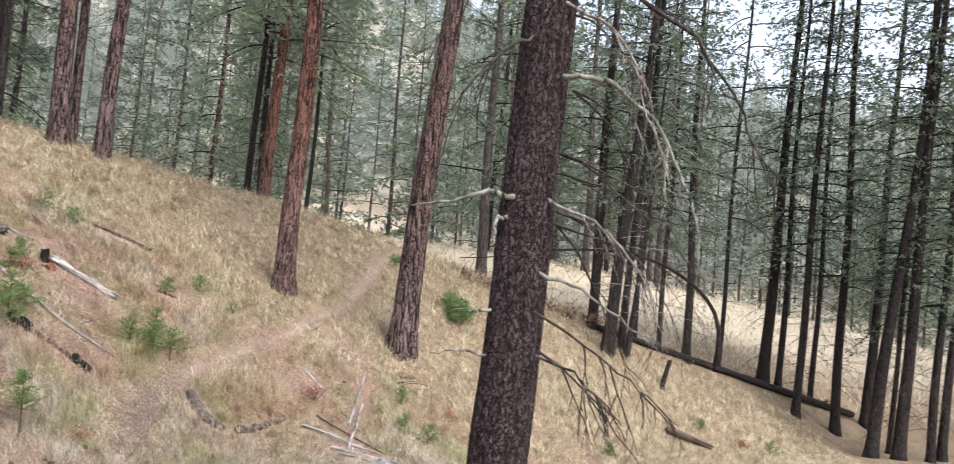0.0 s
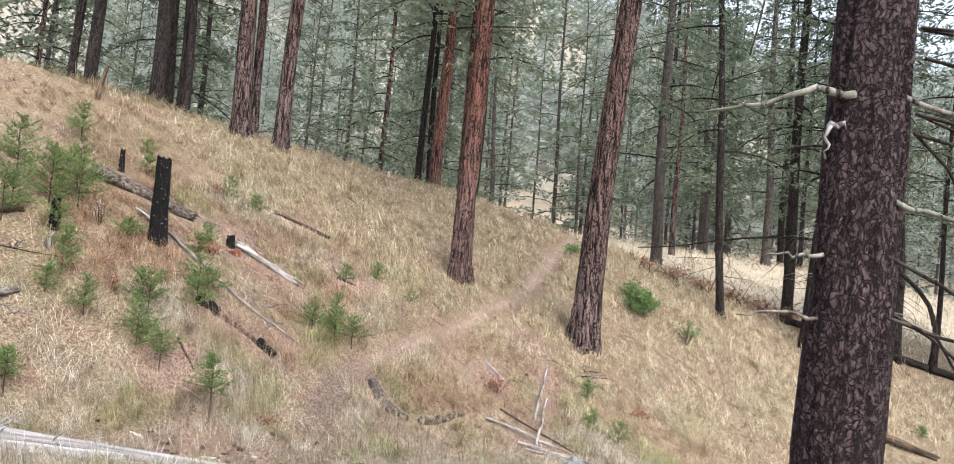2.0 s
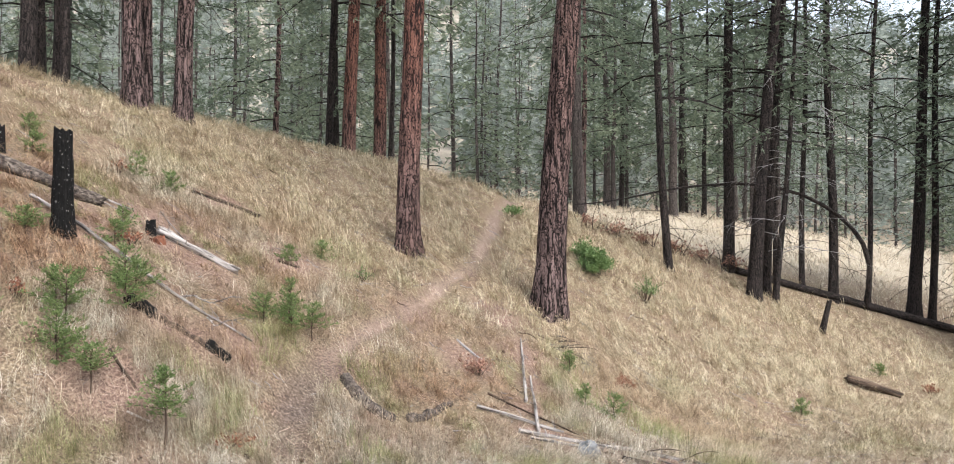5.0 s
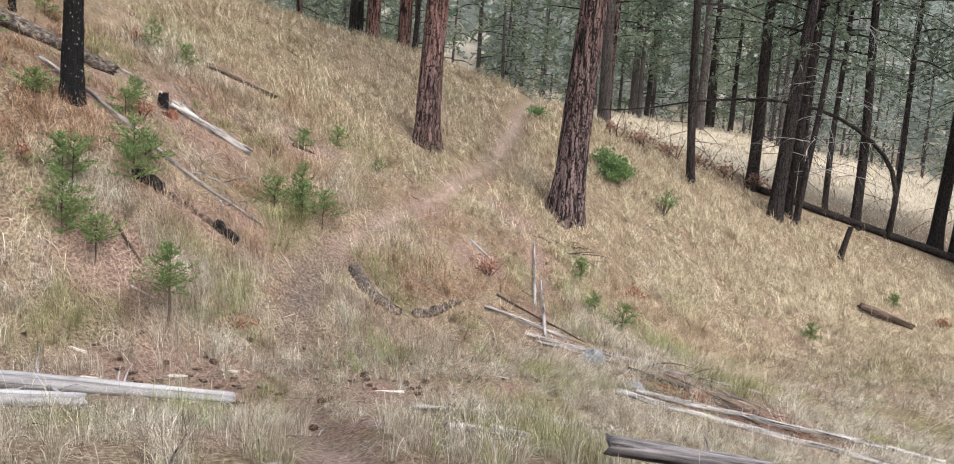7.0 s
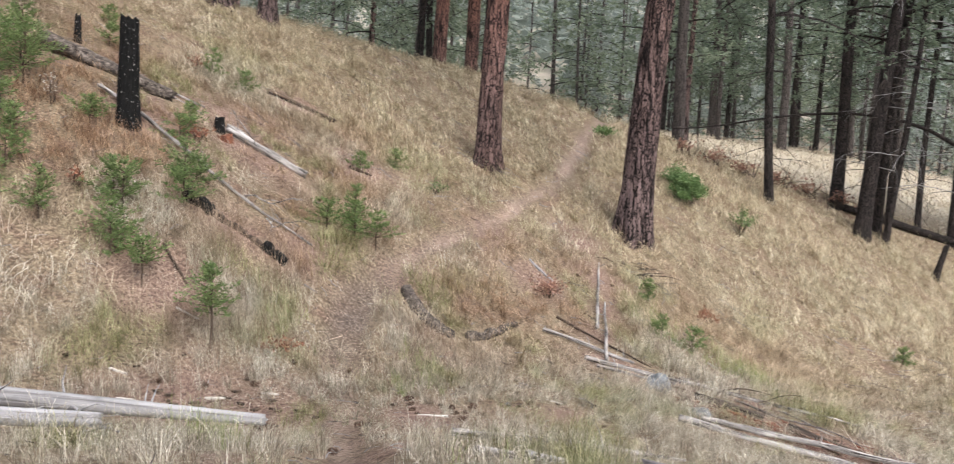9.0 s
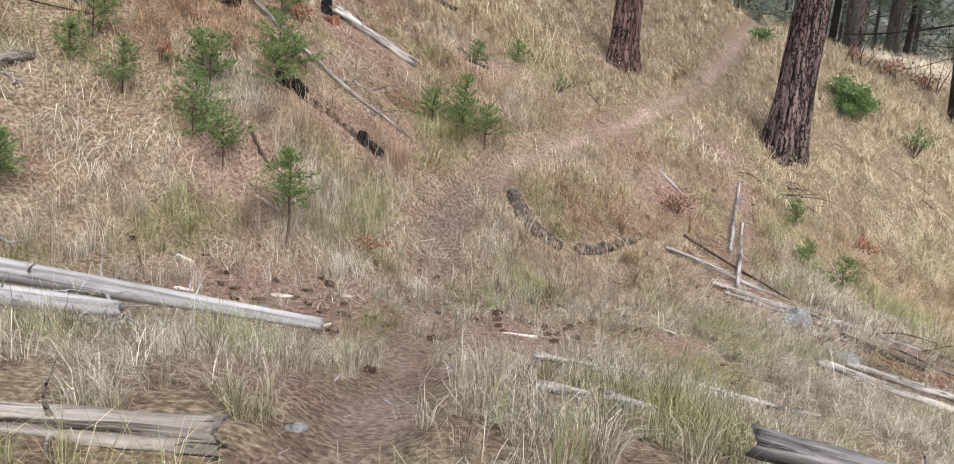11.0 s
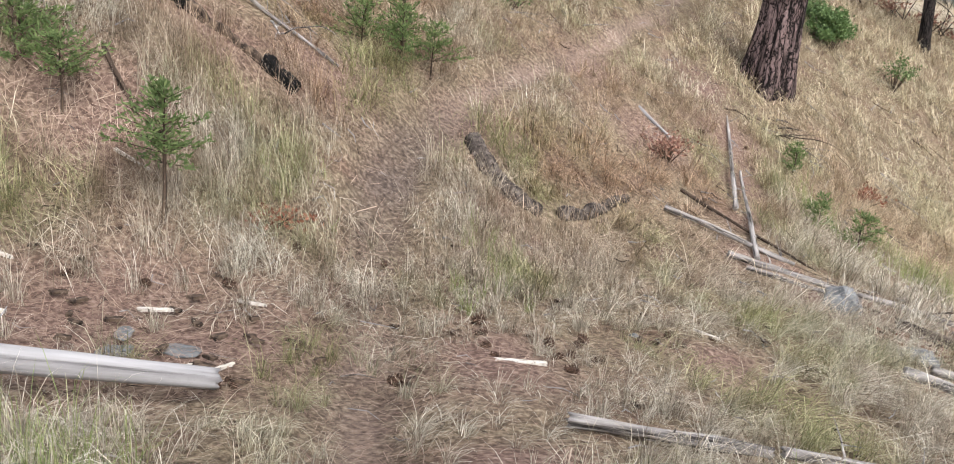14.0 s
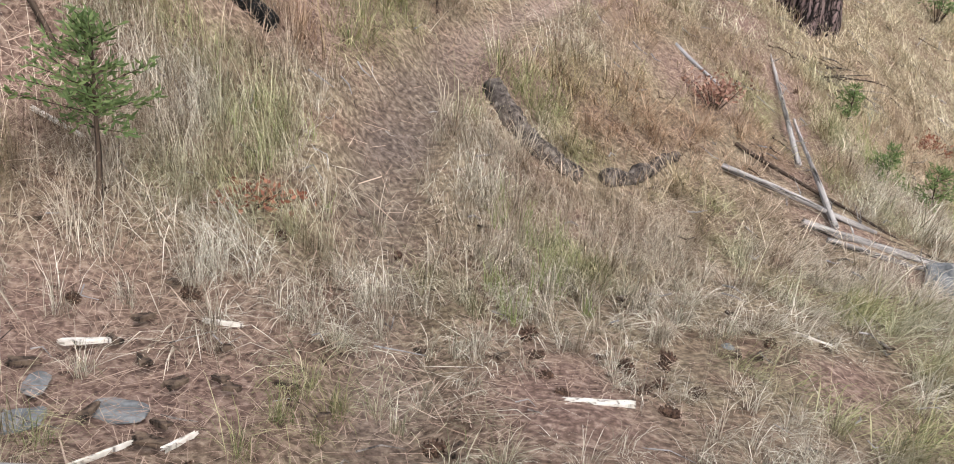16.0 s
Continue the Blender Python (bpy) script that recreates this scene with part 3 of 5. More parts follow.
# dark firs along the lower edge of the meadow
FIRS = [(5.24, 16.85, 0.12, -0.067, 26), (7.39, 19.1, 0.18, 0.0, 27), (7.77, 17.6, 0.21, 0.068, 28), (8.3, 18.3, 0.13, 0.05, 29), (8.99, 19.8, 0.085, 0.01, 30), (9.93, 20.2, 0.095, 0.005, 31),
        (10.93, 20.3, 0.155, -0.02, 32), (12.3, 21.1, 0.09, 0.024, 33), (14.44, 22.7, 0.22, 0.039, 34), (14.85, 20.2, 0.15, 0.03, 35), (15.0, 22.6, 0.13, 0.02, 36),
        (16.2, 22.5, 0.11, 0.02, 37), (16.3, 20.3, 0.17, 0.0, 38), (18.4, 22.7, 0.2, 0.04, 39), (16.1, 17.0, 0.2, 0.10, 40), (16.9, 16.9, 0.2, 0.05, 41), (17.95, 17.0, 0.14, 0.03, 42),
        (18.6, 17.6, 0.15, 0.06, 43), (19.8, 18.5, 0.14, 0.02, 44), (17.3, 18.4, 0.09, 0.05, 45)]
for x, y, r, lean, seed in FIRS:
    rr = random.Random(seed)
    t = stand(make_tree("fir_tree", seed, rr.uniform(21, 27), r, BARK_DARK, NEEDLE_FIR, rr.uniform(4.2, 6.0), 2.4, 60, 40, 0.135, (lean, 0), 1.0, 26 if r > 0.1 else 14, 12, 0.5), x, y)
    tagged(t, "dark-trunked fir with bare lower branches", "tree", "firs along the meadow edge")


# the near tree, passed close by
def near_tree():
    rng = random.Random(7)
    x0, y0 = 3.99, -5.25
    root = new("pine_tree")
    root.location = (x0, y0, ground_z(x0, y0) - 0.04)
    z0 = root.location.z
    part("trunk", trunk_shape(rng, 19, 0.175, (0.052, 0.0), 96, 0.04, 0.3, 0.075, 0.04).mesh("trunk", BARK_SCALY, True), root)
    def limb(pts, r, mat, forks, label, depth=1.2):
        s = Shape()
        P = []
        for i, (x, z) in enumerate(pts):
            P.append(Vector((x - x0, -0.06 - 0.10 * i * depth * 0.5, z - z0)))
        fine = []
        for a, b in zip(P, P[1:]):
            fine += [a.lerp(b, k / 4) for k in range(4)]
        fine.append(P[-1])
        fine = [p + Vector((rng.uniform(-1, 1), rng.uniform(-1, 1), rng.uniform(-1, 1))) * 0.012 for p in fine]
        n = len(fine) - 1
        s.tube(fine, [0.8 * r * (1 - 0.75 * i / n) for i in range(n + 1)], 8, 0.15, rng)
        for f in range(forks):
            i = rng.randint(2, n - 1)
            w = (fine[i + 1] - fine[i]).normalized() + Vector((rng.uniform(-0.6, 0.6), rng.uniform(-0.8, 0.5), rng.uniform(-0.9, 0.1)))
            dead_twig(s, rng, fine[i], w, rng.uniform(0.2, 0.55), 0.006, 1, 5)
        part("dead_branch", s.mesh("dead_branch", mat, True), root, label)
    pale = "pale lichen-grey dead branch"
    limb([(4.03, 3.28), (3.86, 3.30), (3.69, 3.22), (3.47, 3.19)], 0.022, WOOD_PALE, 0, pale, 0.3)
    limb([(3.97, 2.65), (3.85, 2.645), (3.73, 2.64)], 0.012, WOOD_PALE, 0, pale, 0.3)
    limb([(3.95, 2.41), (3.80, 2.42), (3.66, 2.40)], 0.011, WOOD_GREY, 0, "short grey dead branch", 0.3)
    limb([(4.25, 3.98), (4.42, 3.98), (4.55, 3.93), (4.76, 3.76), (4.92, 3.48), (5.01, 3.22), (5.07, 2.90)], 0.021, WOOD_PALE, 3, pale, 0.3)
    limb([(4.20, 2.87), (4.45, 2.80), (4.65, 2.67), (4.88, 2.51)], 0.014, WOOD_PALE, 1, pale, 0.3)
    limb([(4.18, 2.43), (4.42, 2.36), (4.53, 2.28), (4.68, 2.12)], 0.011, WOOD_DEAD, 8, "forked dark dead branch")
    limb([(4.20, 2.66), (4.55, 2.46), (4.78, 2.30), (5.00, 2.14)], 0.010, WOOD_DEAD, 6, "forked dark dead branch", 0.5)
    limb([(4.22, 3.28), (4.48, 3.18), (4.63, 3.04), (4.75, 2.88), (4.85, 2.63)], 0.014, WOOD_GREY, 6, "forked grey dead branch")
    limb([(4.10, 4.20), (3.96, 4.12), (3.82, 3.96), (3.71, 3.80), (3.62, 3.37)], 0.015, WOOD_DEAD, 6, "hanging dark dead branch")
    limb([(4.0, 3.17), (3.945, 3.16), (3.935, 3.10), (3.945, 3.03)], 0.016, WOOD_WHITE, 0, "bleached broken branch stub", 0.2)
    limb([(4.3, 4.5), (4.6, 4.45), (4.95, 4.2), (5.2, 3.8), (5.3, 3.5)], 0.02, WOOD_DEAD, 6, "hanging dark dead branch")
    limb([(4.2, 4.4), (4.5, 4.25), (4.7, 3.9), (4.8, 3.5)], 0.014, WOOD_GREY, 6, "hanging grey dead branch")
    limb([(4.1, 4.6), (3.8, 4.5), (3.6, 4.3), (3.5, 3.9)], 0.014, WOOD_DEAD, 6, "hanging dark dead branch")
    for i in range(16):
        a = rng.uniform(-0.9, 0.5)
        z = rng.uniform(2.0, 5.0)
        s = Shape()
        dead_twig(s, rng, (0.052 * z + 0.14 * math.cos(a), 0.14 * math.sin(a), z), (math.cos(a), math.sin(a), rng.uniform(-0.6, 0.0)), rng.uniform(0.6, 1.3), 0.008, 2, 5)
        part("dead_branch", s.mesh("dead_branch", WOOD_DEAD), root, "thin drooping dark dead branch")
    lo, le = Shape(), Shape()
    for i in range(30):
        a = i * 2.4
        z = 6.5 + i * 0.4
        bough(lo, le, rng, (0.052 * z, 0, z), Vector((math.cos(a), math.sin(a), 0.1)), 2.4 - 0.05 * i, 0.35, 0.03, 26, 0.22)
    tagged(part("branchwork", lo.mesh("branchwork", BARK_DARK), root), kind="stuff")
    tagged(part("crown", le.mesh("crown", NEEDLE_PINE), root), kind="stuff")
    return tagged(root, "scaly purple-grey pine trunk with bare dead branches", "tree")


near_tree()


# the bent dead sapling arching over between the firs
def arched_tree():
    root = new("dead_tree")
    x0, y0 = 12.0, 20.55
    root.location = (x0, y0, ground_z(x0, y0) - 0.1)
    z0 = root.location.z
    line = [(12.0, 0.5), (12.06, 1.2), (12.04, 1.95), (11.8, 2.6), (11.46, 3.05), (11.0, 3.45), (10.46, 3.79), (9.8, 4.1), (9.09, 4.29), (8.4, 4.4), (7.74, 4.42), (6.9, 4.38), (6.0, 4.28), (5.1, 4.12), (4.26, 3.92), (3.4, 3.78), (2.69, 3.71)]
    pts = [Vector((x - x0, -0.12 * i, z - z0)) for i, (x, z) in enumerate(line)]
    n = len(pts) - 1
    s = Shape().tube(pts, [0.085 * (1 - 0.82 * i / n) for i in range(n + 1)], 8, 0.1, random.Random(3))
    part("trunk", s.mesh("trunk", BARK_DARK, True), root)
    rng = random.Random(4)
    b = Shape()
    for i in range(26):
        k = rng.randint(3, n - 1)
        dead_twig(b, rng, pts[k], (rng.uniform(-0.5, 0.5), rng.uniform(-0.6, 0.6), -1), rng.uniform(0.5, 1.5), 0.009, 1, 3)
    tagged(part("dead_branchwork", b.mesh("dead_branchwork", WOOD_DEAD), root), kind="stuff")
    return tagged(root, "bent dead sapling arching over between dark firs", "tree")


arched_tree()

# the grey dead tree with bleached drooping branches beside the dark fir
def grey_dead_tree():
    rng = random.Random(91)
    root = new("dead_tree")
    part("trunk", trunk_shape(rng, 13, 0.10, (0.072, 0), 12, 0.4).mesh("trunk", BARK_DARK, True), root)
    b = Shape()
    for i in range(60):
        z = rng.uniform(1.2, 11)
        a = rng.uniform(0, 6.28)
        dead_twig(b, rng, (0.075 * z, 0, z), (math.cos(a), math.sin(a), rng.uniform(0, 0.3)), rng.uniform(1.0, 3.2), 0.012, 1, 4)
    tagged(part("dead_branchwork", b.mesh("dead_branchwork", WOOD_WHITE), root, "bleached drooping bare branches"), kind="stuff")
    return tagged(stand(root, 8.45, 17.85), "grey dead tree with bleached drooping branches", "tree")


grey_dead_tree()

# ---- woods behind: a few kinds of tree, repeated ----
def woods():
    rng = random.Random(77)
    mids = [make_tree("fir_tree", 200 + i, 21 + 2 * i, 0.15 + 0.02 * i, (BARK_HAZE, BARK_BROWN, BARK_DARK, BARK_HAZE)[i], (NEEDLE_FIR, NEEDLE_PINE, NEEDLE_PINE, NEEDLE_FIR)[i], (3.4, 4.4, 3.0, 3.8)[i], (2.7, 2.8, 2.5, 3.0)[i], 60, 54, 0.19, (0.01 * (i - 1), 0), 0.8, 8, 9, 0.9, apart=False) for i in range(4)]
    # the far kinds carry distance haze in bark and needle colours
    fars = [make_tree("fir_tree", 300 + i, 21 + 4 * i, 0.16, BARK_HAZE, (NEEDLE_HAZE, NEEDLE_PINE, NEEDLE_HAZE)[i], (1.0, 1.4, 2.0)[i], (2.6, 3.0, 3.2)[i], 56, 22, 0.32, (0, 0), 0.8, 0, 6, 1.6, crown_name="crown", apart=False) for i in range(3)]
    for m in mids + fars:
        tagged(m, "green conifer in the woods behind the slope", "tree", "conifers in the woods")
    used = set()
    def put(kinds, x, y):
        k = rng.randrange(len(kinds))
        sc = rng.uniform(0.8, 1.2)
        tilt = Matrix.LocRotScale((x, y, ground_z(x, y) - 0.05), Euler((rng.uniform(-0.02, 0.02), rng.uniform(-0.02, 0.02), rng.uniform(0, 6.28))), (sc, sc, sc * rng.uniform(0.9, 1.1)))
        if (id(kinds), k) not in used:
            used.add((id(kinds), k))
            kinds[k].matrix_basis = tilt
        else:
            copy_thing(kinds[k], Matrix.Identity(4)).matrix_basis = tilt
    spots = []
    VIEW = (-0.08, 0.04)  # a gap in the woods along the line of the trail
    def free(x, y, gap):
        return all((x - a) ** 2 + (y - b) ** 2 > gap * gap for a, b in spots)
    def scatter(kinds, count, xr, yr, gap, ok):
        n = 0
        for _ in range(count * 30):
            x, y = rng.uniform(*xr), rng.uniform(*yr)
            if ok(x, y) and free(x, y, gap):
                spots.append((x, y))
                put(kinds, x, y)
                n += 1
                if n >= count:
                    break
    scatter(mids, 16, (-30, 6), (25, 50), 2.2, lambda x, y: y > 24 + 0.1 * x and x < y * 0.12 + 0.5 and not VIEW[0] < (x - 1) / y < VIEW[1])
    scatter(mids, 12, (0, 20), (39, 54), 2.2, lambda x, y: x < 0.40 * y and not VIEW[0] < (x - 1) / y < VIEW[1])
    scatter(mids, 6, (20, 46), (14, 40), 2.4, lambda x, y: x > 0.62 * y + 8.5)
    scatter(mids, 9, (-34, -12), (9, 24), 2.0, lambda x, y: y > 24 + 0.95 * x + 1 and y > 11)
    scatter(fars, 88, (-75, 110), (50, 128), 3.0, lambda x, y: abs(x) < 0.75 * y + 12 and not (x > 0.26 * y and y < 88))
    scatter(fars, 16, (-16, 10), (51, 78), 2.4, lambda x, y: True)
    scatter(fars, 26, (8, 100), (98, 128), 2.4, lambda x, y: 0.1 * y < x < 0.8 * y + 12)
    scatter(fars, 12, (26, 80), (40, 76), 3.0, lambda x, y: x > 0.58 * y + 4)
    scatter(fars, 22, (8, 80), (74, 100), 3.0, lambda x, y: 0.24 * y < x < 0.75 * y + 8)
woods()


def far_woods():
    """Distant woods on the hills beyond, one sheet of small ragged conifers, distance haze in their colour."""
    rng = np.random.RandomState(5)
    s = Shape()
    r = random.Random(6)
    for _ in range(1500):
        y = rng.uniform(120, 420)
        x = rng.uniform(-0.8, 1.0) * y
        z = ground_z(x, y)
        tall = rng.uniform(13, 24)
        w = tall * rng.uniform(0.13, 0.2)
        for i in range(80):
            k = i / 80
            a = i * 2.4 + r.random()
            R = w * (1.05 - k) * r.uniform(0.6, 1.2)
            h = z + tall * (0.1 + 0.9 * k)
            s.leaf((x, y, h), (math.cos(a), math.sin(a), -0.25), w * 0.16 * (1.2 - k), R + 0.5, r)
    return tagged(new("far_woods", s.mesh("far_woods", NEEDLE_HAZE)), "distant conifer woods on the opposite hillside", "woods", kind="stuff")


far_woods()

# ---- fallen logs, stumps and sticks ----
def log_shape(rng, a, b, r0, r1, seg=12, crook=0.02, rough=0.10):
    """A fallen trunk from a to b with knots, checks and splintered ends."""
    a, b = Vector(a), Vector(b)
    n = max(6, int((b - a).length / 0.07))
    d = (b - a).normalized()
    side = d.cross(Vector((0, 1, 0))).normalized()
    up = side.cross(d)
    s = Shape()
    ox, oy = rng.uniform(0, 9), rng.uniform(0, 9)
    for i in range(n + 1):
        k = i / n
        c = a.lerp(b, k) + side * (crook * math.sin(k * 5 + ox) * (b - a).length * 0.3) + up * (crook * math.sin(k * 4 + oy) * (b - a).length * 0.12)
        r = r0 + (r1 - r0) * k
        for j in range(seg):
            t = 2 * math.pi * j / seg
            rr = r * (1 + rough * 1.3 * noise.noise((math.cos(t) * 1.5 + ox, math.sin(t) * 1.5 + oy, k * n * 0.22)) + rough * 0.9 * noise.noise((math.cos(t) * 5, math.sin(t) * 5 + ox, k * n * 0.09)))
            if rough > 0.15:
                rr *= 1.0 + 0.5 * rough * noise.noise((ox, oy, k * n * 0.12))
            ragged = d * (r * 0.9 * rng.uniform(-0.6, 0.6)) if i in (0, n) else Vector()
            s.v.append(c + side * (rr * math.cos(t)) + up * (rr * math.sin(t)) + ragged)
    for i in range(n):
        for j in range(seg):
            p, q = i * seg + j, i * seg + (j + 1) % seg
            s.f.append((p, q, q + seg, p + seg))
    for i, flip in ((0, True), (n, False)):
        base = len(s.v)
        c = a.lerp(b, i / n) + d * (-0.25 * r0 if flip else 0.25 * r1) * -1
        s.v.append(c)
        for j in range(seg):
            p, q = i * seg + j, i * seg + (j + 1) % seg
            s.f.append((base, q, p) if flip else (base, p, q))
    return s


LOGSEED = [500]
LAID = []  # stretches of ground covered by logs, where little grass stands
WOOD_BARKY = wood("crumbling_grey_bark", (0.014, 0.011, 0.010), (0.078, 0.063, 0.054), (0.22, 0.19, 0.165), 0.7, 20)
WOOD_SOOT = wood("blackened_rotten_wood", (0.010, 0.008, 0.007), (0.040, 0.030, 0.024), (0.11, 0.085, 0.068))


def along_z(a, b, mat):
    """Mesh frame for a log: its length lies on local z, so that the grain runs along it."""
    return (Vector(b) - Vector(a)).to_track_quat("Z", "Y").to_matrix().to_4x4()


def log(label, a, b, r0, r1, mat, stubs=0, seg=12, crook=0.02, rough=0.10, name="fallen_log", group="", sink=0.25, rise=(None, None), category="log"):
    """a and b: x, y of the two ends on the ground; rise: the axis heights instead, where it is held off the ground."""
    LOGSEED[0] += 1
    rng = random.Random(LOGSEED[0])
    A = Vector((a[0], a[1], rise[0] if rise[0] is not None else ground_z(*a) + r0 * (1 - sink)))
    B = Vector((b[0], b[1], rise[1] if rise[1] is not None else ground_z(*b) + r1 * (1 - sink)))
    LAID.append((a, b, r0 + r1))
    turn = along_z(A, B, mat)
    L = (B - A).length
    root = new(name)
    root.matrix_basis = Matrix.Translation(A) @ turn
    inv = turn.inverted()
    up = inv @ Vector((0, 0, 1))
    s = log_shape(rng, (0, 0, 0), (0, 0, L), r0, r1, seg, crook, rough)
    trunk = part("trunk", s.mesh("trunk", mat, True), root)
    for i in range(stubs):
        k = rng.uniform(0.1, 0.95)
        w = Vector((rng.uniform(-1, 1), rng.uniform(-1, 1), rng.uniform(-0.2, 0.6))).normalized()
        w = (w + up * 0.7).normalized()
        t = Shape()
        ln = rng.uniform(0.05, 0.22)
        r = (r0 + (r1 - r0) * k)
        dead_twig(t, rng, Vector((0, 0, L * k)) + w * r * 0.6, w, ln + r, max(0.007, r * 0.16), 0, 6)
        part("branch_stub", t.mesh("branch_stub", mat), trunk)
    return tagged(root, label, category, group)


def bent_log(label, line, r0, r1, mat):
    """A rotten log that follows a curve over the ground, lumpy and half sunk."""
    LOGSEED[0] += 1
    rng = random.Random(LOGSEED[0])
    pts = []
    for (ax, ay), (bx, by) in zip(line, line[1:]):
        pts += [(ax + (bx - ax) * k / 12, ay + (by - ay) * k / 12) for k in range(12)]
    pts.append(line[-1])
    LAID.extend((p, q, (r0 + r1) * (0.5 if mat == CHAR else 0.15)) for p, q in zip(line, line[1:]))
    n = len(pts) - 1
    s = Shape()
    P = [Vector((x, y, ground_z(x, y) + (0.35 if mat == CHAR else 0.05) * r0 + 0.012 * math.sin(i * 0.5))) for i, (x, y) in enumerate(pts)]
    R = [(r0 + (r1 - r0) * i / n) * (1 + 0.25 * noise.noise((LOGSEED[0], i * 0.16, 0))) * (0.7 if i in (0, n) else 1) for i in range(n + 1)]
    s.tube([p - P[0] for p in P], R, 20, 0.3, rng)
    root = new("fallen_log", s.mesh("fallen_log", mat, True))
    root.location = P[0]
    return tagged(root, label, "log", "rotting logs")


WH = "bleached grey-white fallen log without bark"
log(WH, (-1.22, 0.45), (-6.0, -2.6), 0.050, 0.135, WOOD_WHITE, 6, 20, 0.004, 0.05, group="logs beside the trail", rise=(-0.075, 0.76))
log("second bleached log lying beside a longer one", (-1.8, -1.0), (-5.6, -3.1), 0.055, 0.12, WOOD_WHITE, 7, 18, 0.006, 0.06, group="logs beside the trail", rise=(0.27, 0.66))
log("thin grey pole lying under bleached logs", (-1.95, -0.85), (-4.6, -2.25), 0.022, 0.035, WOOD_GREY, 5, 9, 0.01, group="logs beside the trail")
log("split weathered grey log in tall dry grass", (0.21, -2.68), (-0.70, -3.21), 0.085, 0.060, WOOD_GREY, 3, 20, 0.004, 0.18, group="logs beside the trail", rise=(0.58, 0.665))
log("short cracked grey log propped off the ground", (1.96, -1.52), (3.6, -1.37), 0.066, 0.05, WOOD_ASH, 4, 18, 0.006, 0.22, rise=(0.55, 0.42))
log("short cracked prop under a grey log", (2.75, -1.42), (2.72, -1.50), 0.02, 0.025, WOOD_GREY, 0, 8, 0.0, 0.2, name="log_prop", rise=(0.46, 0.02))


def pole(label, line, r0, r1, mat, stubs=4, crook=0.02, group="poles in the dell", lift=1.5):
    """A slim crooked pole resting along a line on the ground."""
    LOGSEED[0] += 1
    rng = random.Random(LOGSEED[0])
    pts = []
    for (ax, ay), (bx, by) in zip(line, line[1:]):
        n = max(3, int(math.hypot(bx - ax, by - ay) / 0.12))
        pts += [(ax + (bx - ax) * k / n, ay + (by - ay) * k / n) for k in range(n)]
    pts.append(line[-1])
    LAID.extend((p, q, r0 + r1) for p, q in zip(line, line[1:]))
    n = len(pts) - 1
    ox, oy = rng.uniform(0, 50), rng.uniform(0, 50)
    za, zb = ground_z(*pts[0]) + r0 * (0.4 + lift), ground_z(*pts[-1]) + r1 * (0.4 + lift)
    P, R = [], []
    for i, (x, y) in enumerate(pts):
        k = i / n
        r = (r0 + (r1 - r0) * k) * (1 + 0.22 * noise.noise((ox, oy, i * 0.4)))
        z = max(za + (zb - za) * k, ground_z(x, y) + r * lift) if k < 1 else zb
        w = crook * noise.noise((ox, i * 0.16, oy)) * 2
        P.append(Vector((x + 0.3 * w, y + w, z + crook * 0.8 * noise.noise((oy, i * 0.2, ox)))))
        R.append(r)
    turn = along_z(P[0], P[-1], mat)
    root = new("fallen_log")
    root.matrix_basis = Matrix.Translation(P[0]) @ turn
    inv = root.matrix_basis.inverted()
    P = [inv @ p for p in P]
    up = turn.inverted() @ Vector((0, 0, 1))
    s = Shape().tube(P, R, 10, 0.28, rng)
    trunk = part("trunk", s.mesh("trunk", mat, True), root)
    for i in range(stubs):
        k = rng.randint(1, n - 1)
        t = Shape()
        w = (Vector((rng.uniform(-1, 1), rng.uniform(-1, 1), rng.uniform(-0.5, 0.5))) + up * 0.8).normalized()
        dead_twig(t, rng, P[k], w, rng.uniform(0.05, 0.22), max(0.005, R[k] * 0.3), 0, 5)
        part("branch_stub", t.mesh("branch_stub", mat), trunk)
    return tagged(root, label, "log", group)


V = "thin bleached fallen pole in the grass"
pole(V, [(0.62, 5.80), (1.3, 5.78), (1.95, 5.83)], 0.030, 0.022, WOOD_PEEL, 4, 0.03)
pole("thin dark end of a broken pole", [(1.9, 5.83), (2.35, 5.86), (2.9, 5.95)], 0.016, 0.008, WOOD_ROT, 3, 0.05)
pole(V, [(1.28, 5.38), (2.1, 5.45), (2.91, 5.65), (4.0, 5.9), (5.11, 6.27)], 0.036, 0.018, WOOD_PEEL, 9, 0.035)
pole("short peeling pole piece under a longer one", [(1.45, 5.2), (2.05, 5.2), (2.5, 5.25)], 0.026, 0.02, WOOD_PEEL, 2, 0.03)
pole("long bleached grey pole lying in the dell", [(2.47, 3.47), (3.6, 3.42), (4.8, 3.42), (6.08, 3.44), (7.0, 3.46)], 0.040, 0.030, WOOD_PEEL, 5, 0.02)
pole("long bleached grey pole lying in the dell", [(2.74, 3.77), (4.0, 3.98), (5.4, 4.3), (6.98, 4.63)], 0.036, 0.030, WOOD_PEEL, 8, 0.03)
pole("thin white pole beside long grey poles", [(3.3, 3.72), (4.2, 3.78), (5.2, 3.9)], 0.018, 0.012, WOOD_PEEL, 2, 0.03)
pole("grey broken branch over rotten bark", [(3.3, 5.25), (4.1, 5.1), (5.0, 4.85), (5.6, 4.9)], 0.016, 0.006, WOOD_GREY, 7, 0.06, lift=2.5)
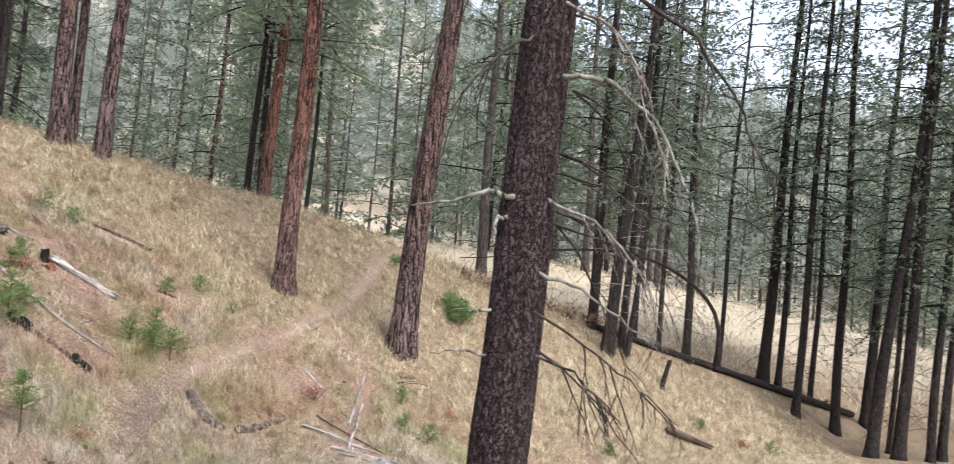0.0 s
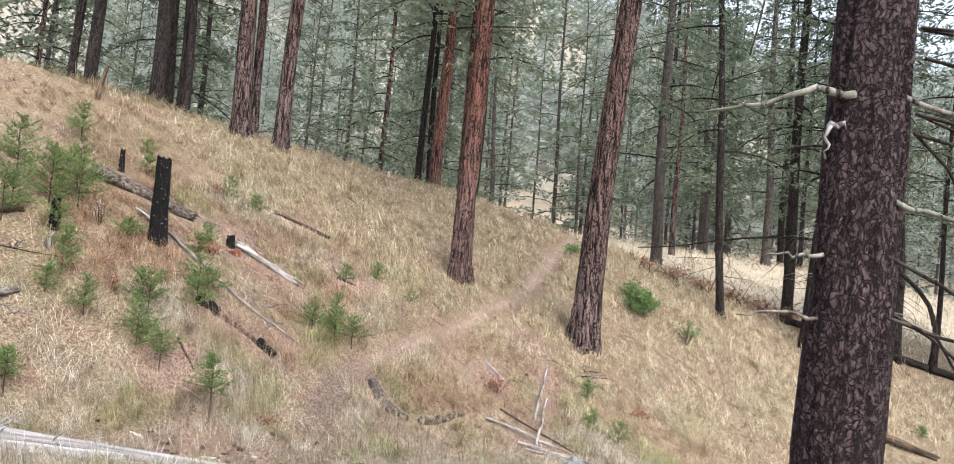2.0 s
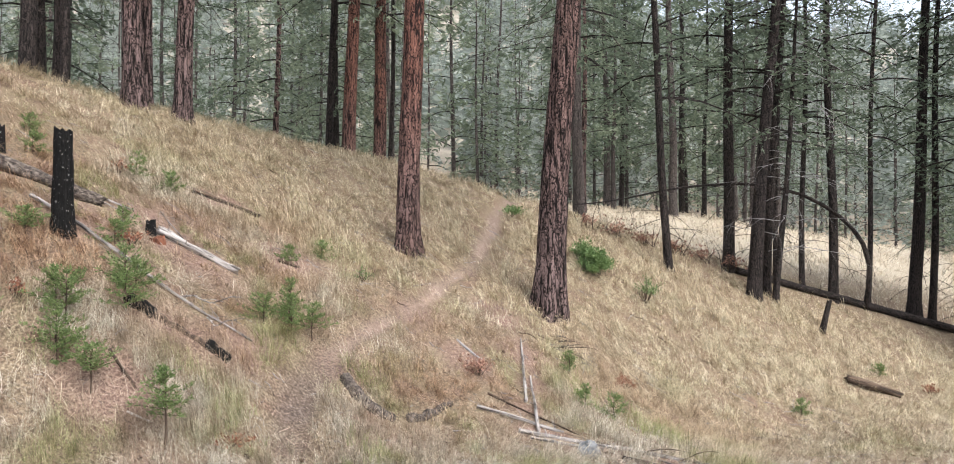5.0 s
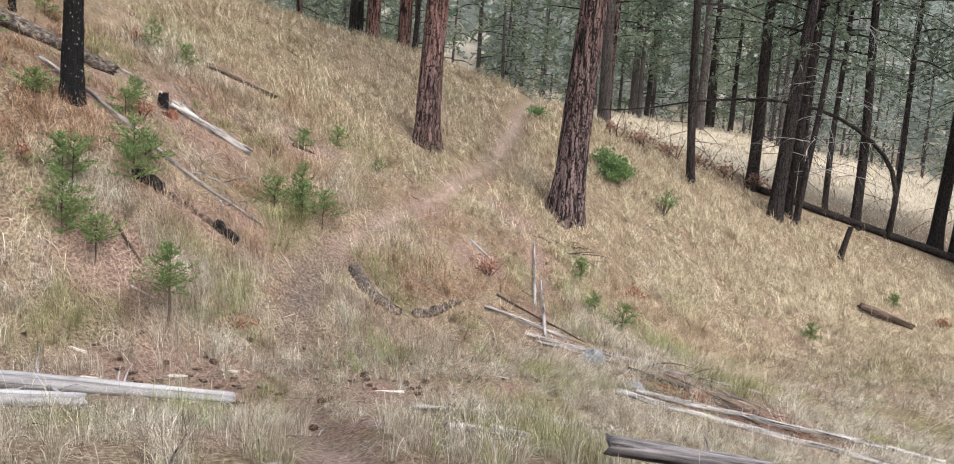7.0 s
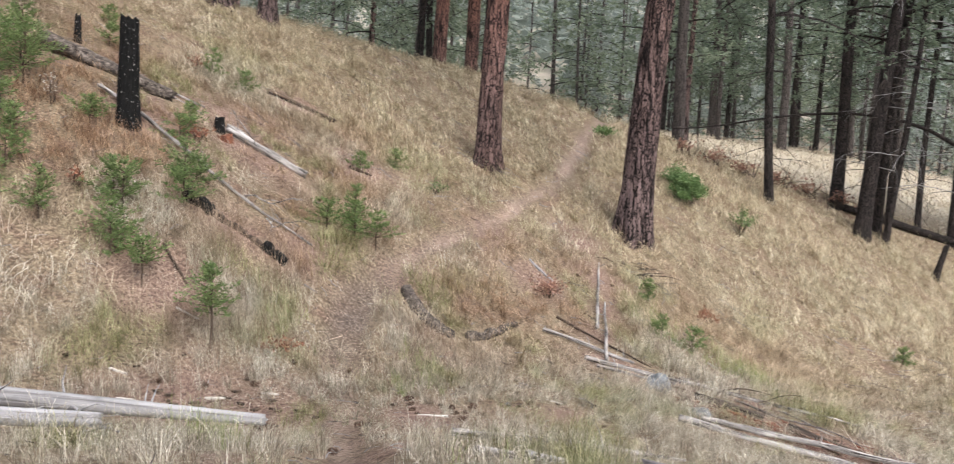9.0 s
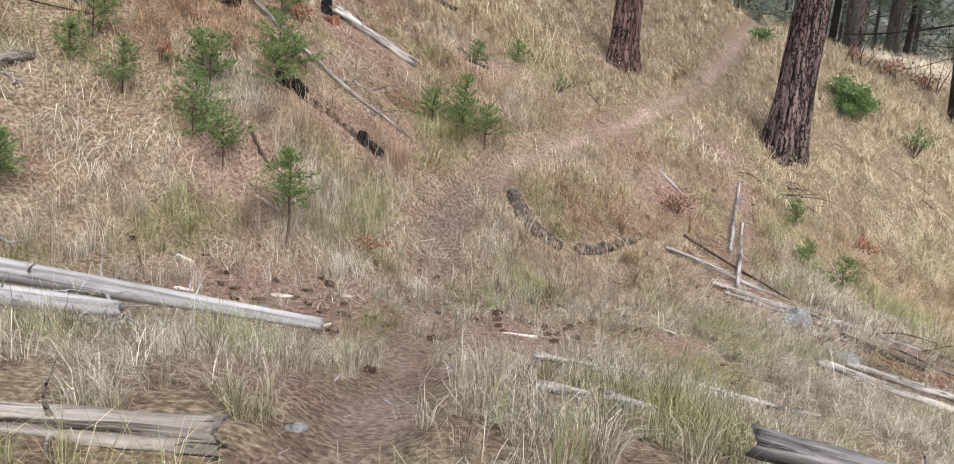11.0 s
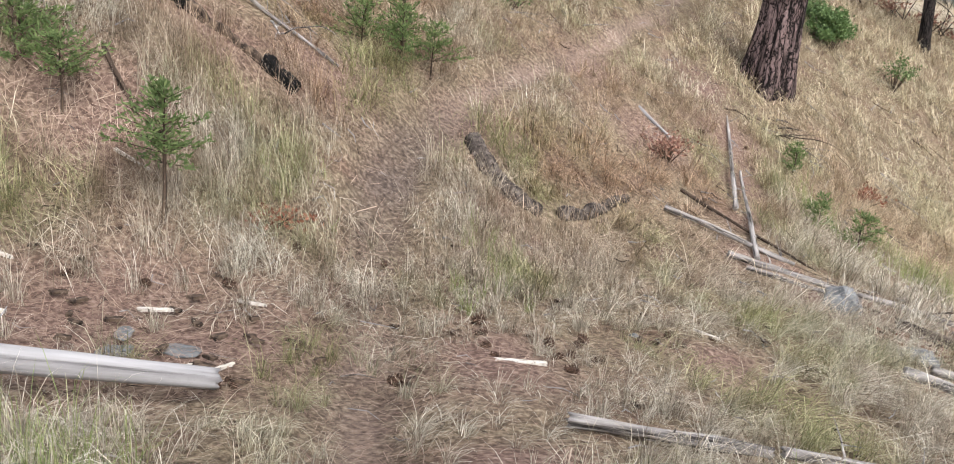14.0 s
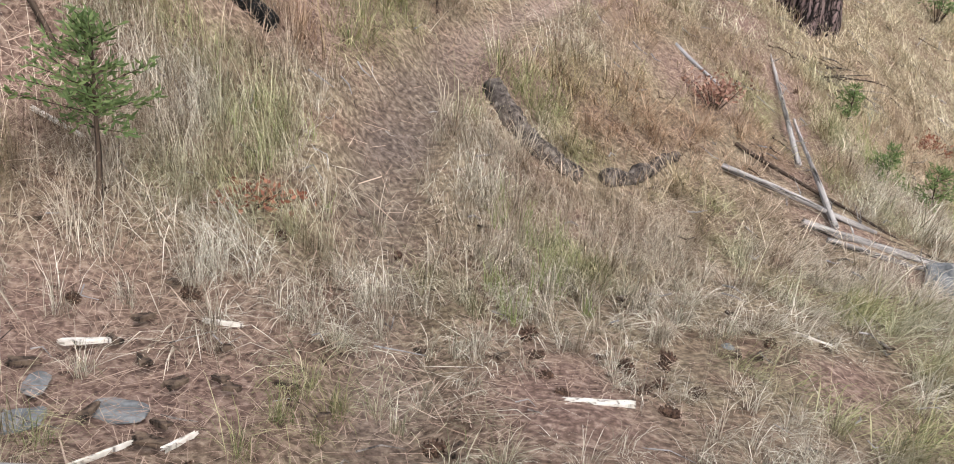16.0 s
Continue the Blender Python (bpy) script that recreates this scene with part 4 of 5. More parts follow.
pole("grey broken branch over rotten bark", [(3.9, 5.5), (4.5, 5.2), (5.2, 5.1)], 0.012, 0.005, WOOD_PEEL, 6, 0.06, lift=3.0)
log("rotten dark log crumbling beside bleached poles", (2.75, 4.95), (3.6, 4.85), 0.06, 0.05, WOOD_SOOT, 0, 12, 0.02, 0.4, group="poles in the dell", sink=0.6)
log("rotten dark log crumbling beside bleached poles", (3.9, 4.75), (4.6, 4.5), 0.05, 0.04, WOOD_SOOT, 1, 12, 0.02, 0.4, group="poles in the dell", sink=0.6)
pole("slender white pole lying upslope across the dell", [(1.36, 6.6), (1.30, 7.8), (1.22, 9.2)], 0.030, 0.014, WOOD_PEEL, 9, 0.03)
pole("short white pole beside another", [(1.57, 5.55), (1.50, 6.6), (1.43, 7.81)], 0.028, 0.016, WOOD_PEEL, 7, 0.03)
pole("dark broken branch under the bleached poles", [(0.75, 6.4), (1.4, 6.15), (2.2, 6.0)], 0.020, 0.010, WOOD_ROT, 3, 0.05)
bent_log("rotting dark log curving through the grass", [(-1.30, 5.15), (-1.12, 4.93), (-0.98, 4.80)], 0.088, 0.098, WOOD_BARKY)
bent_log("rotting dark log curving through the grass", [(-0.97, 4.77), (-0.80, 4.68), (-0.60, 4.63), (-0.45, 4.62)], 0.092, 0.070, WOOD_BARKY)
bent_log("dark rotten log piece by the curved log", [(-0.30, 4.74), (-0.08, 5.02), (0.06, 5.32), (0.24, 5.72)], 0.070, 0.048, WOOD_BARKY)
bent_log("charred black end of a rotten log", [(-3.97, 3.80), (-3.78, 3.83), (-3.58, 3.85)], 0.10, 0.07, CHAR)
bent_log("rotten grey-brown log half hidden in grass", [(-3.60, 3.85), (-3.35, 3.89), (-3.10, 3.93), (-2.88, 3.97)], 0.055, 0.05, WOOD_ROT)
bent_log("charred black end of a rotten log", [(-2.92, 3.97), (-2.76, 3.99), (-2.60, 4.00)], 0.075, 0.065, CHAR)
log("peeling grey-white log with a broken charred end", (-4.60, 6.10), (-3.39, 6.46), 0.065, 0.05, WOOD_PEEL, 5, 16, 0.02, 0.45, sink=0.1)
log("thick dark grey log behind a burnt stump", (-7.2, 5.22), (-5.35, 5.78), 0.125, 0.105, WOOD_BARKY, 2, 16, 0.006, 0.2, sink=0.1)
SLOPE = "poles on the slope"
pole("thin white pole fallen down the slope", [(-6.6, 5.42), (-5.9, 5.9), (-5.14, 6.4)], 0.022, 0.016, WOOD_PEEL, 4, 0.03, SLOPE, 2.2)
pole("thin white pole fallen down the slope", [(-6.5, 5.75), (-5.7, 5.98), (-5.0, 6.1)], 0.016, 0.012, WOOD_PEEL, 3, 0.04, SLOPE, 2.2)
pole("long pale pole fallen down the slope", [(-5.9, 4.73), (-5.1, 4.72), (-4.12, 4.64)], 0.030, 0.026, WOOD_PEEL, 2, 0.02, SLOPE, 2.2)
pole("branched pale pole lower on the slope", [(-4.12, 4.64), (-3.22, 4.57), (-2.55, 4.70)], 0.024, 0.014, WOOD_PEEL, 10, 0.04, SLOPE, 2.2)
pole("thin grey stick on the slope", [(-5.0, 7.1), (-4.6, 6.75), (-4.25, 6.45)], 0.012, 0.008, WOOD_PEEL, 3, 0.04, SLOPE, 2.2)
pole("weathered grey log half buried in slope grass", [(-6.05, 0.45), (-5.85, 1.2), (-5.74, 1.9)], 0.065, 0.05, WOOD_GREY, 3, 0.03, SLOPE, 0.8)
pole("rotten brown log among slope saplings", [(-7.1, 2.3), (-6.95, 2.7), (-6.8, 3.05)], 0.06, 0.05, WOOD_ROT, 4, 0.04, SLOPE, 0.8)
pole("pale broken stick in upper slope debris", [(-7.4, 2.0), (-7.2, 2.5), (-7.1, 2.8)], 0.03, 0.02, WOOD_PEEL, 3, 0.04, SLOPE, 2.2)
pole("dark drooping stick on the slope", [(-6.6, 2.0), (-6.2, 2.4), (-5.85, 2.8)], 0.014, 0.008, WOOD_DEAD, 4, 0.05, SLOPE, 3.0)
log("dark weathered log on the upper slope", (-5.15, 8.72), (-3.95, 9.15), 0.06, 0.045, WOOD_ROT, 1, 12, 0.01, 0.25, sink=0.3)
log("short dark branch on the slope", (-3.1, 7.7), (-2.75, 7.85), 0.05, 0.03, WOOD_ROT, 3, 9, 0.03, 0.3)
log("dark log lying on the lower slope", (9.1, 14.05), (10.4, 14.05), 0.10, 0.08, WOOD_ROT, 2, 12, 0.01, 0.25)
log("broken weathered stick in the grass", (0.36, 0.90), (1.30, 1.10), 0.034, 0.028, WOOD_PEEL, 3, 14, 0.01, 0.3, sink=-1.6)
log("broken weathered stick in the grass", (1.36, 1.13), (2.43, 1.67), 0.026, 0.016, WOOD_PEEL, 4, 12, 0.01, 0.3, sink=-2.0)
log("broken pale stick with a dark end", (0.86, -0.88), (1.12, -0.76), 0.03, 0.022, WOOD_PEEL, 1, 12, 0.01, 0.3, sink=-1.2)
log("broken pale stick with a dark end", (1.20, -0.66), (1.46, -0.52), 0.028, 0.02, WOOD_WHITE, 0, 12, 0.01, 0.3, sink=-1.2)
log("long dark fallen trunk along the meadow edge", (7.6, 18.9), (17.9, 22.8), 0.10, 0.14, BARK_DARK, 10, 12, 0.003, 0.08, sink=-0.3)
log("white stick beside the trail", (0.1, 7.95), (0.6, 7.55), 0.028, 0.02, WOOD_WHITE, 1, 8, 0.02, 0.2, sink=0.0)
log("dark crooked root stick on the slope", (-3.75, 3.0), (-3.3, 2.75), 0.022, 0.014, WOOD_ROT, 2, 7, 0.05, 0.2, sink=-0.4)


def twig_up(label, x, y, d, length, r, seed):
    """A dead twig standing out of the litter."""
    rng = random.Random(seed)
    t = Shape()
    dead_twig(t, rng, (0, 0, 0), d, length, r, 0, 6)
    ob = new("dead_twig", t.mesh("dead_twig", WOOD_ROT))
    return tagged(stand(ob, x, y, 0, 1, 0.02), label, "twig", "twigs in the dell")


twig_up("crooked dark twig sticking up beside poles", 3.03, 5.55, (0.9, 0.2, 0.55), 1.15, 0.013, 3)
twig_up("low dark twig lying over the grass", 3.58, 5.75, (0.95, 0.1, 0.30), 0.8, 0.011, 5)


def dead_branch(label, x, y, turn, length, thick, seed, mat=WOOD_WHITE, lift=0.08):
    """A broken forked branch lying on the ground with its twigs in the air."""
    rng = random.Random(seed)
    root = new("broken_branch")
    pts = [Vector((length * k / 6, 0.06 * length * math.sin(k + seed), lift + 0.05 * math.sin(k * 1.3 + seed))) for k in range(7)]
    part("stem", Shape().tube(pts, [thick * (1 - 0.6 * k / 6) for k in range(7)], 7, 0.2, rng).mesh("stem", mat, True), root)
    for k in (1, 2, 3, 4, 5):
        t = Shape()
        dead_twig(t, rng, pts[k], (rng.uniform(0.2, 1), rng.choice((-1, 1)) * rng.uniform(0.4, 1), rng.uniform(0.0, 0.7)), length * rng.uniform(0.25, 0.5), thick * 0.55, 0, 5)
        part("twig", t.mesh("twig", mat), root)
    return tagged(stand(root, x, y, turn, 1, 0), label, "branch", "broken branches")


FORK = "bleached forked branch broken off a fallen log"
dead_branch(FORK, -2.35, -0.62, -0.5, 0.75, 0.018, 1, lift=0.12)
dead_branch(FORK, -2.9, -1.0, 0.3, 0.6, 0.014, 2, lift=0.10)
dead_branch(FORK, -4.15, -0.75, 0.2, 0.8, 0.022, 3, lift=0.15)
dead_branch(FORK, -4.0, -0.5, 1.3, 0.6, 0.018, 4, lift=0.15)
dead_branch("grey forked branch on the grassy slope", -5.7, 1.3, -0.3, 0.8, 0.016, 5, WOOD_GREY)
dead_branch("grey forked branch on the grassy slope", -6.3, 2.4, -0.9, 0.9, 0.018, 6, WOOD_GREY)
dead_branch("thin pale branch with bare side twigs on the slope", -3.5, 4.5, -0.1, 0.9, 0.012, 7, WOOD_PEEL)
dead_branch("thin pale branch with bare side twigs on the slope", -3.1, 4.35, -0.5, 0.7, 0.010, 8, WOOD_PEEL)


def brush_pile():
    """Loose heap of dead sticks at the foot of the large pine."""
    rng = random.Random(97)
    root = new("stick_pile")
    for i in range(26):
        s = Shape()
        a = rng.uniform(-0.5, 0.6)
        x, y = rng.uniform(-0.55, 0.55), rng.uniform(-0.35, 0.35)
        ln = rng.uniform(0.3, 0.9)
        z = ground_z(1.95 + x, 9.55 + y) - ground_z(1.95, 9.55)
        dead_twig(s, rng, (x - math.cos(a) * ln / 2, y - math.sin(a) * ln / 2, z + rng.uniform(0.03, 0.12)), (math.cos(a), math.sin(a), 0.12), ln, rng.uniform(0.008, 0.018), 1 if i % 4 == 0 else 0, 5)
        part("stick", s.mesh("stick", rng.choice((WOOD_DEAD, WOOD_ROT, WOOD_GREY))), root)
    return tagged(stand(root, 1.95, 9.55, 0, 1, 0), "loose pile of dead sticks at a pine's foot", "stick pile")


brush_pile()


def snag(label, x, y, tall, r, seed, mat=CHAR, lean=(0, 0)):
    """A burnt standing stump with a splintered top."""
    rng = random.Random(seed)
    s = Shape()
    seg, n = 22, 18
    for i in range(n + 1):
        k = i / n
        z = -0.2 + (tall + 0.2) * k
        for j in range(seg):
            a = 2 * math.pi * j / seg
            rr = r * (1.18 - 0.28 * k) * (1 + 0.22 * math.exp(-max(z, 0) * 6) + 0.10 * noise.noise((math.cos(a) * 2.4 + seed, math.sin(a) * 2.4, z * 3.0)) + 0.05 * noise.noise((a * 5, z * 9, seed)))
            top = (0.025 + 0.08 * r) * rng.uniform(-1, 1) + 0.22 * r * math.sin(a + seed) if i == n else 0
            s.v.append((lean[0] * z + rr * math.cos(a), lean[1] * z + rr * math.sin(a), z + top))
    for i in range(n):
        for j in range(seg):
            a, b = i * seg + j, i * seg + (j + 1) % seg
            s.f.append((a, b, b + seg, a + seg))
    s.v.append((lean[0] * tall, lean[1] * tall, tall - 0.05))
    for j in range(seg):
        s.f.append((len(s.v) - 1, n * seg + j, n * seg + (j + 1) % seg))
    ob = new("burnt_stump", s.mesh("burnt_stump", mat))
    return tagged(stand(ob, x, y, 0, 1, 0.02), label, "stump")


snag("tall burnt black stump with a broken top", -5.24, 4.46, 1.46, 0.135, 61, lean=(-0.01, 0))
snag("small burnt post far up the slope", -7.3, 6.15, 0.42, 0.05, 62)
snag("low charred stump with red rotten wood", -4.66, 5.98, 0.22, 0.075, 63, CHAR)
snag("crumbling red rotten stump", -4.50, 5.85, 0.07, 0.12, 64, WOOD_RED)
snag("dark leaning stub on the lower slope", 9.46, 16.91, 0.9, 0.075, 65, BARK_DARK, (0.22, 0))
snag("small dark leaning stub on the crest", -9.9, 8.6, 0.75, 0.05, 66, WOOD_ROT, (0.25, 0))
snag("thin dark standing stem on the slope", -6.29, 1.6, 2.6, 0.034, 67, WOOD_DEAD)
snag("narrow charred stump among saplings", -6.32, 3.2, 0.55, 0.075, 68, CHAR)
snag("pale broken stub among saplings", -6.1, 2.85, 0.22, 0.06, 69, WOOD_GREY, (0.15, 0))


# ---- young firs and shrubs ----
def young_fir(seed, tall, wide, needles=NEEDLE_YOUNG, dense=1.0, clear=0.16):
    rng = random.Random(seed)
    root = new("fir_sapling")
    st = Shape().tube([(0, 0, -0.05), (0.01 * tall, 0, tall * 0.35), (-0.01 * tall, 0.01 * tall, tall * 0.7), (0, 0, tall)], [0.014 * tall + 0.004, 0.011 * tall + 0.003, 0.007 * tall + 0.002, 0.002], 6)
    part("stem", st.mesh("stem", WOOD_ROT), root)
    lo, le = Shape(), Shape()
    rows = max(5, int(tall * 11))
    for i in range(rows):
        k = i / (rows - 1)
        z = tall * (clear + (0.98 - clear) * k) + rng.uniform(-0.03, 0.03) * tall
        for j in range(rng.randint(4, 7)):
            a = rng.uniform(0, 6.28)
            L = 1.3 * wide * (1.05 - k) ** 0.6 * rng.uniform(0.35, 1.1) + 0.03
            d = Vector((math.cos(a), math.sin(a), 0.2 + 0.6 * k + rng.uniform(-0.2, 0.35))).normalized()
            p = Vector((0, 0, z))
            tip = p + d * L
            lo.tube([p, p.lerp(tip, 0.6), tip], [0.004, 0.003, 0.001], 3, cap=False)
            for u in range(int((10 + 48 * L / 0.3) * dense)):
                q = p.lerp(tip, rng.uniform(0.15, 1.0)) + Vector((rng.gauss(0, 1), rng.gauss(0, 1), rng.gauss(0, 1))) * 0.014
                le.leaf(q, d * 0.7 + Vector((rng.uniform(-1, 1), rng.uniform(-1, 1), rng.uniform(-0.5, 0.8))), 0.0075, rng.uniform(0.035, 0.075), rng)
    tagged(part("twigwork", lo.mesh("twigwork", WOOD_ROT), root), kind="stuff")
    tagged(part("foliage", le.mesh("foliage", needles), root), kind="stuff")
    return root


FRESH = "fresh green fir sapling in dry grass"
YOUNG = [(-2.65, 2.15, 1.02, 0.24), (-3.69, 2.45, 0.62, 0.24), (-4.35, 3.05, 0.72, 0.34), (-4.30, 2.75, 0.42, 0.26), (-4.06, 3.95, 0.66, 0.30), (-4.86, 5.45, 0.34, 0.22), (-5.88, 7.95, 0.52, 0.20),
         (-5.26, 8.05, 0.46, 0.22), (-4.65, 0.55, 0.62, 0.17), (-5.01, 2.40, 0.66, 0.26), (-4.55, 3.15, 0.55, 0.26), (-3.98, 4.12, 0.40, 0.22), (-6.86, 2.85, 0.75, 0.34), (-6.82, 4.3, 0.95, 0.36),
         (-6.24, 3.2, 0.60, 0.26), (-7.67, 7.5, 0.34, 0.20), (-7.1, 6.7, 0.38, 0.18), (-8.4, 6.3, 0.8, 0.3), (2.14, 8.72, 0.42, 0.17), (2.37, 7.50, 0.42, 0.13), (2.86, 7.56, 0.44, 0.24), (7.1, 11.05, 0.34, 0.15),
         (10.34, 15.2, 0.36, 0.18), (-2.56, 8.62, 0.40, 0.16), (-2.94, 7.8, 0.36, 0.16), (-2.22, 5.55, 0.62, 0.26), (-2.62, 5.45, 0.42, 0.26), (-1.95, 5.75, 0.56, 0.24), (-2.35, 5.9, 0.70, 0.20), (-5.55, 2.2, 0.5, 0.2), (12.2, 14.6, 0.5, 0.2), (-6.8, 2.6, 0.95, 0.36), (-6.45, 3.9, 0.9, 0.40), (-6.75, 3.55, 1.1, 0.45), (-3.86, 3.6, 0.55, 0.26), (-4.17, 2.55, 0.45, 0.24), (-5.62, 2.6, 0.5, 0.28), (-5.85, 3.0, 0.45, 0.26), (-7.0, 1.9, 0.6, 0.35), (-6.75, 1.75, 0.4, 0.25), (-4.87, 0.65, 0.40, 0.20), (-5.2, 0.1, 0.35, 0.22), (-5.5, 4.0, 0.35, 0.25), (-4.7, 4.9, 0.35, 0.22), (-7.5, 3.6, 1.2, 0.4)]
for i, (x, y, h, w) in enumerate(YOUNG):
    tagged(stand(young_fir(700 + i, h * 0.95, w * 1.2, dense=0.6, clear=0.52 if i in (0, 1, 8) else 0.16 + 0.2 * ((i * 7) % 5) / 5), x, y, i * 1.3), FRESH, "sapling", "fir saplings")


LEAF_PALE = leafy("whitish_seed_heads", (0.45, 0.45, 0.38), (0.62, 0.62, 0.55), (0.78, 0.78, 0.72))


def shrub(seed, tall, wide, leafm, stems=14, leaves=900, size=0.05):
    rng = random.Random(seed)
    root = new("shrub")
    s, le = Shape(), Shape()
    tips = []
    for i in range(stems):
        a, b = rng.uniform(0, 6.28), rng.uniform(0.1, 1.0)
        tip = Vector((math.cos(a) * wide * b, math.sin(a) * wide * b, tall * rng.uniform(0.5, 1.05) * (1.1 - 0.4 * b)))
        mid = tip * 0.5 + Vector((rng.uniform(-0.06, 0.06), rng.uniform(-0.06, 0.06), 0.1 * tall))
        s.tube([(0, 0, -0.04), mid, tip], [0.008, 0.005, 0.002], 4, cap=False)
        tips.append((mid, tip))
    for i in range(leaves):
        m, t = rng.choice(tips)
        q = m.lerp(t, rng.uniform(-0.3, 1.05)) + Vector((rng.gauss(0, 1), rng.gauss(0, 1), rng.gauss(0, 0.7))) * wide * 0.13
        q.z = max(q.z, 0.03)
        le.leaf(q, (rng.uniform(-1, 1), rng.uniform(-1, 1), rng.uniform(-0.3, 1)), size * rng.uniform(0.16, 0.3), size * rng.uniform(0.7, 1.3), rng)
    tagged(part("woody_base", s.mesh("woody_base", WOOD_ROT), root), kind="stuff")
    tagged(part("foliage", le.mesh("foliage", leafm), root), kind="stuff")
    return root


for i, (x, y, h, w, m, n, sz, lab) in enumerate([
        (3.10, 14.2, 0.85, 0.55, LEAF_SHRUB, 4200, 0.065, "dense bright green shrub below the pine"), (2.65, 15.0, 0.45, 0.4, LEAF_SHRUB, 700, 0.06, "dense bright green shrub below the pine"),
        (4.22, 13.9, 0.75, 0.42, LEAF_SHRUB, 520, 0.05, "sparse twiggy shrub with few leaves"), (0.83, 16.1, 0.3, 0.4, LEAF_SHRUB, 500, 0.07, "low green shrub at the crest of the trail"),
        (-6.1, 7.75, 0.36, 0.26, LEAF_RED, 150, 0.045, "small rusty red shrub"), (-5.0, 3.0, 0.3, 0.16, LEAF_RED, 150, 0.045, "small rusty red shrub"),
        (0.55, 7.0, 0.42, 0.42, LEAF_RUST, 420, 0.05, "dead brown bush with rusty leaves"), (-5.4, 1.0, 0.25, 0.25, LEAF_RED, 150, 0.045, "small rusty red shrub"),
        (-4.6, 5.2, 0.3, 0.24, LEAF_RED, 150, 0.045, "small rusty red shrub"), (3.2, 9.2, 0.22, 0.3, LEAF_RED, 300, 0.05, "low red-leaved plant in the grass"),
        (-2.1, 2.7, 0.14, 0.3, LEAF_RED, 220, 0.05, "low rusty plant beside the trail"), (11.5, 15.0, 0.3, 0.3, LEAF_RED, 240, 0.06, "small rusty red shrub"),
        (2.75, 14.7, 0.85, 0.3, LEAF_SHRUB, 700, 0.06, "upright green shrub below the pine"),
        (-5.97, 3.85, 0.65, 0.18, LEAF_PALE, 60, 0.028, "dry shrub with small whitish seed heads"), (-1.8, 8.6, 0.3, 0.3, LEAF_SHRUB, 160, 0.04, "small sparse green shrub"), (-7.6, 5.0, 0.4, 0.35, LEAF_SHRUB, 320, 0.05, "small sparse green shrub")]):
    tagged(stand(shrub(800 + i, h, w, m, 16, n, sz), x, y, i), lab, "shrub", "shrubs on the slope")

# rusty brush of fallen tops along the crest
for i in range(7):
    k = i / 6
    x, y = 3.0 + 5.2 * k, 17.6 + 1.6 * k
    b = stand(shrub(850 + i, 0.55, 0.55, LEAF_RUST, 14, 120, 0.10), x, y, i)
    tagged(b, "dead brush with rusty brown needles", "brush", "dead brush along the crest")
    tw, rng = Shape(), random.Random(870 + i)
    for j in range(7):
        dead_twig(tw, rng, (rng.uniform(-0.4, 0.4), rng.uniform(-0.4, 0.4), 0.0), (rng.uniform(-0.8, 0.8), rng.uniform(-0.5, 0.5), 0.9), rng.uniform(0.6, 1.3), 0.012, 1, 4)
    tagged(part("bare_twigwork", tw.mesh("bare_twigwork", WOOD_DEAD), b), kind="stuff")


# ---- stones, chips, cones ----
def stone(label, x, y, size, seed, mat=ROCK):
    bm = bmesh.new()
    bmesh.ops.create_icosphere(bm, subdivisions=3, radius=1)
    for v in bm.verts:
        n = v.co.normalized()
        f = 1 + 0.35 * noise.noise(n * 1.3 + Vector((seed, 0, 0))) + 0.14 * noise.noise(n * 3.5 + Vector((0, seed, 0)))
        v.co = Vector((n.x * size[0], n.y * size[1], n.z * size[2])) * f
    me = bpy.data.meshes.new("stone")
    bm.to_mesh(me)
    bm.free()
    me.materials.append(mat)
    ob = new("stone", me)
    return tagged(stand(ob, x, y, seed, 1, -size[2] * 0.25), label, "stone", "stones on the ground")


stone("flat grey rock slab beside fallen poles", 2.28, 4.95, (0.20, 0.16, 0.17), 1.3)
stone("flat grey rock slab beside fallen poles", 2.75, 4.15, (0.16, 0.18, 0.06), 2.3)
stone("flat grey stone bedded in needle litter", -1.76, 0.99, (0.12, 0.08, 0.018), 3.1)
stone("flat pale stone bedded in needle litter", -1.99, 0.76, (0.10, 0.07, 0.022), 4.2)
stone("flat pale stone bedded in needle litter", -2.12, 1.02, (0.09, 0.05, 0.02), 5.2)
stone("small pale stone in the grass", 0.57, 2.85, (0.035, 0.03, 0.022), 6.2)
stone("pale stone beside a broken stick in the grass", 1.30, -0.66, (0.06, 0.05, 0.035), 8.4)
stone("small stone on the trail", 0.3, -2.3, (0.04, 0.03, 0.018), 7.2)


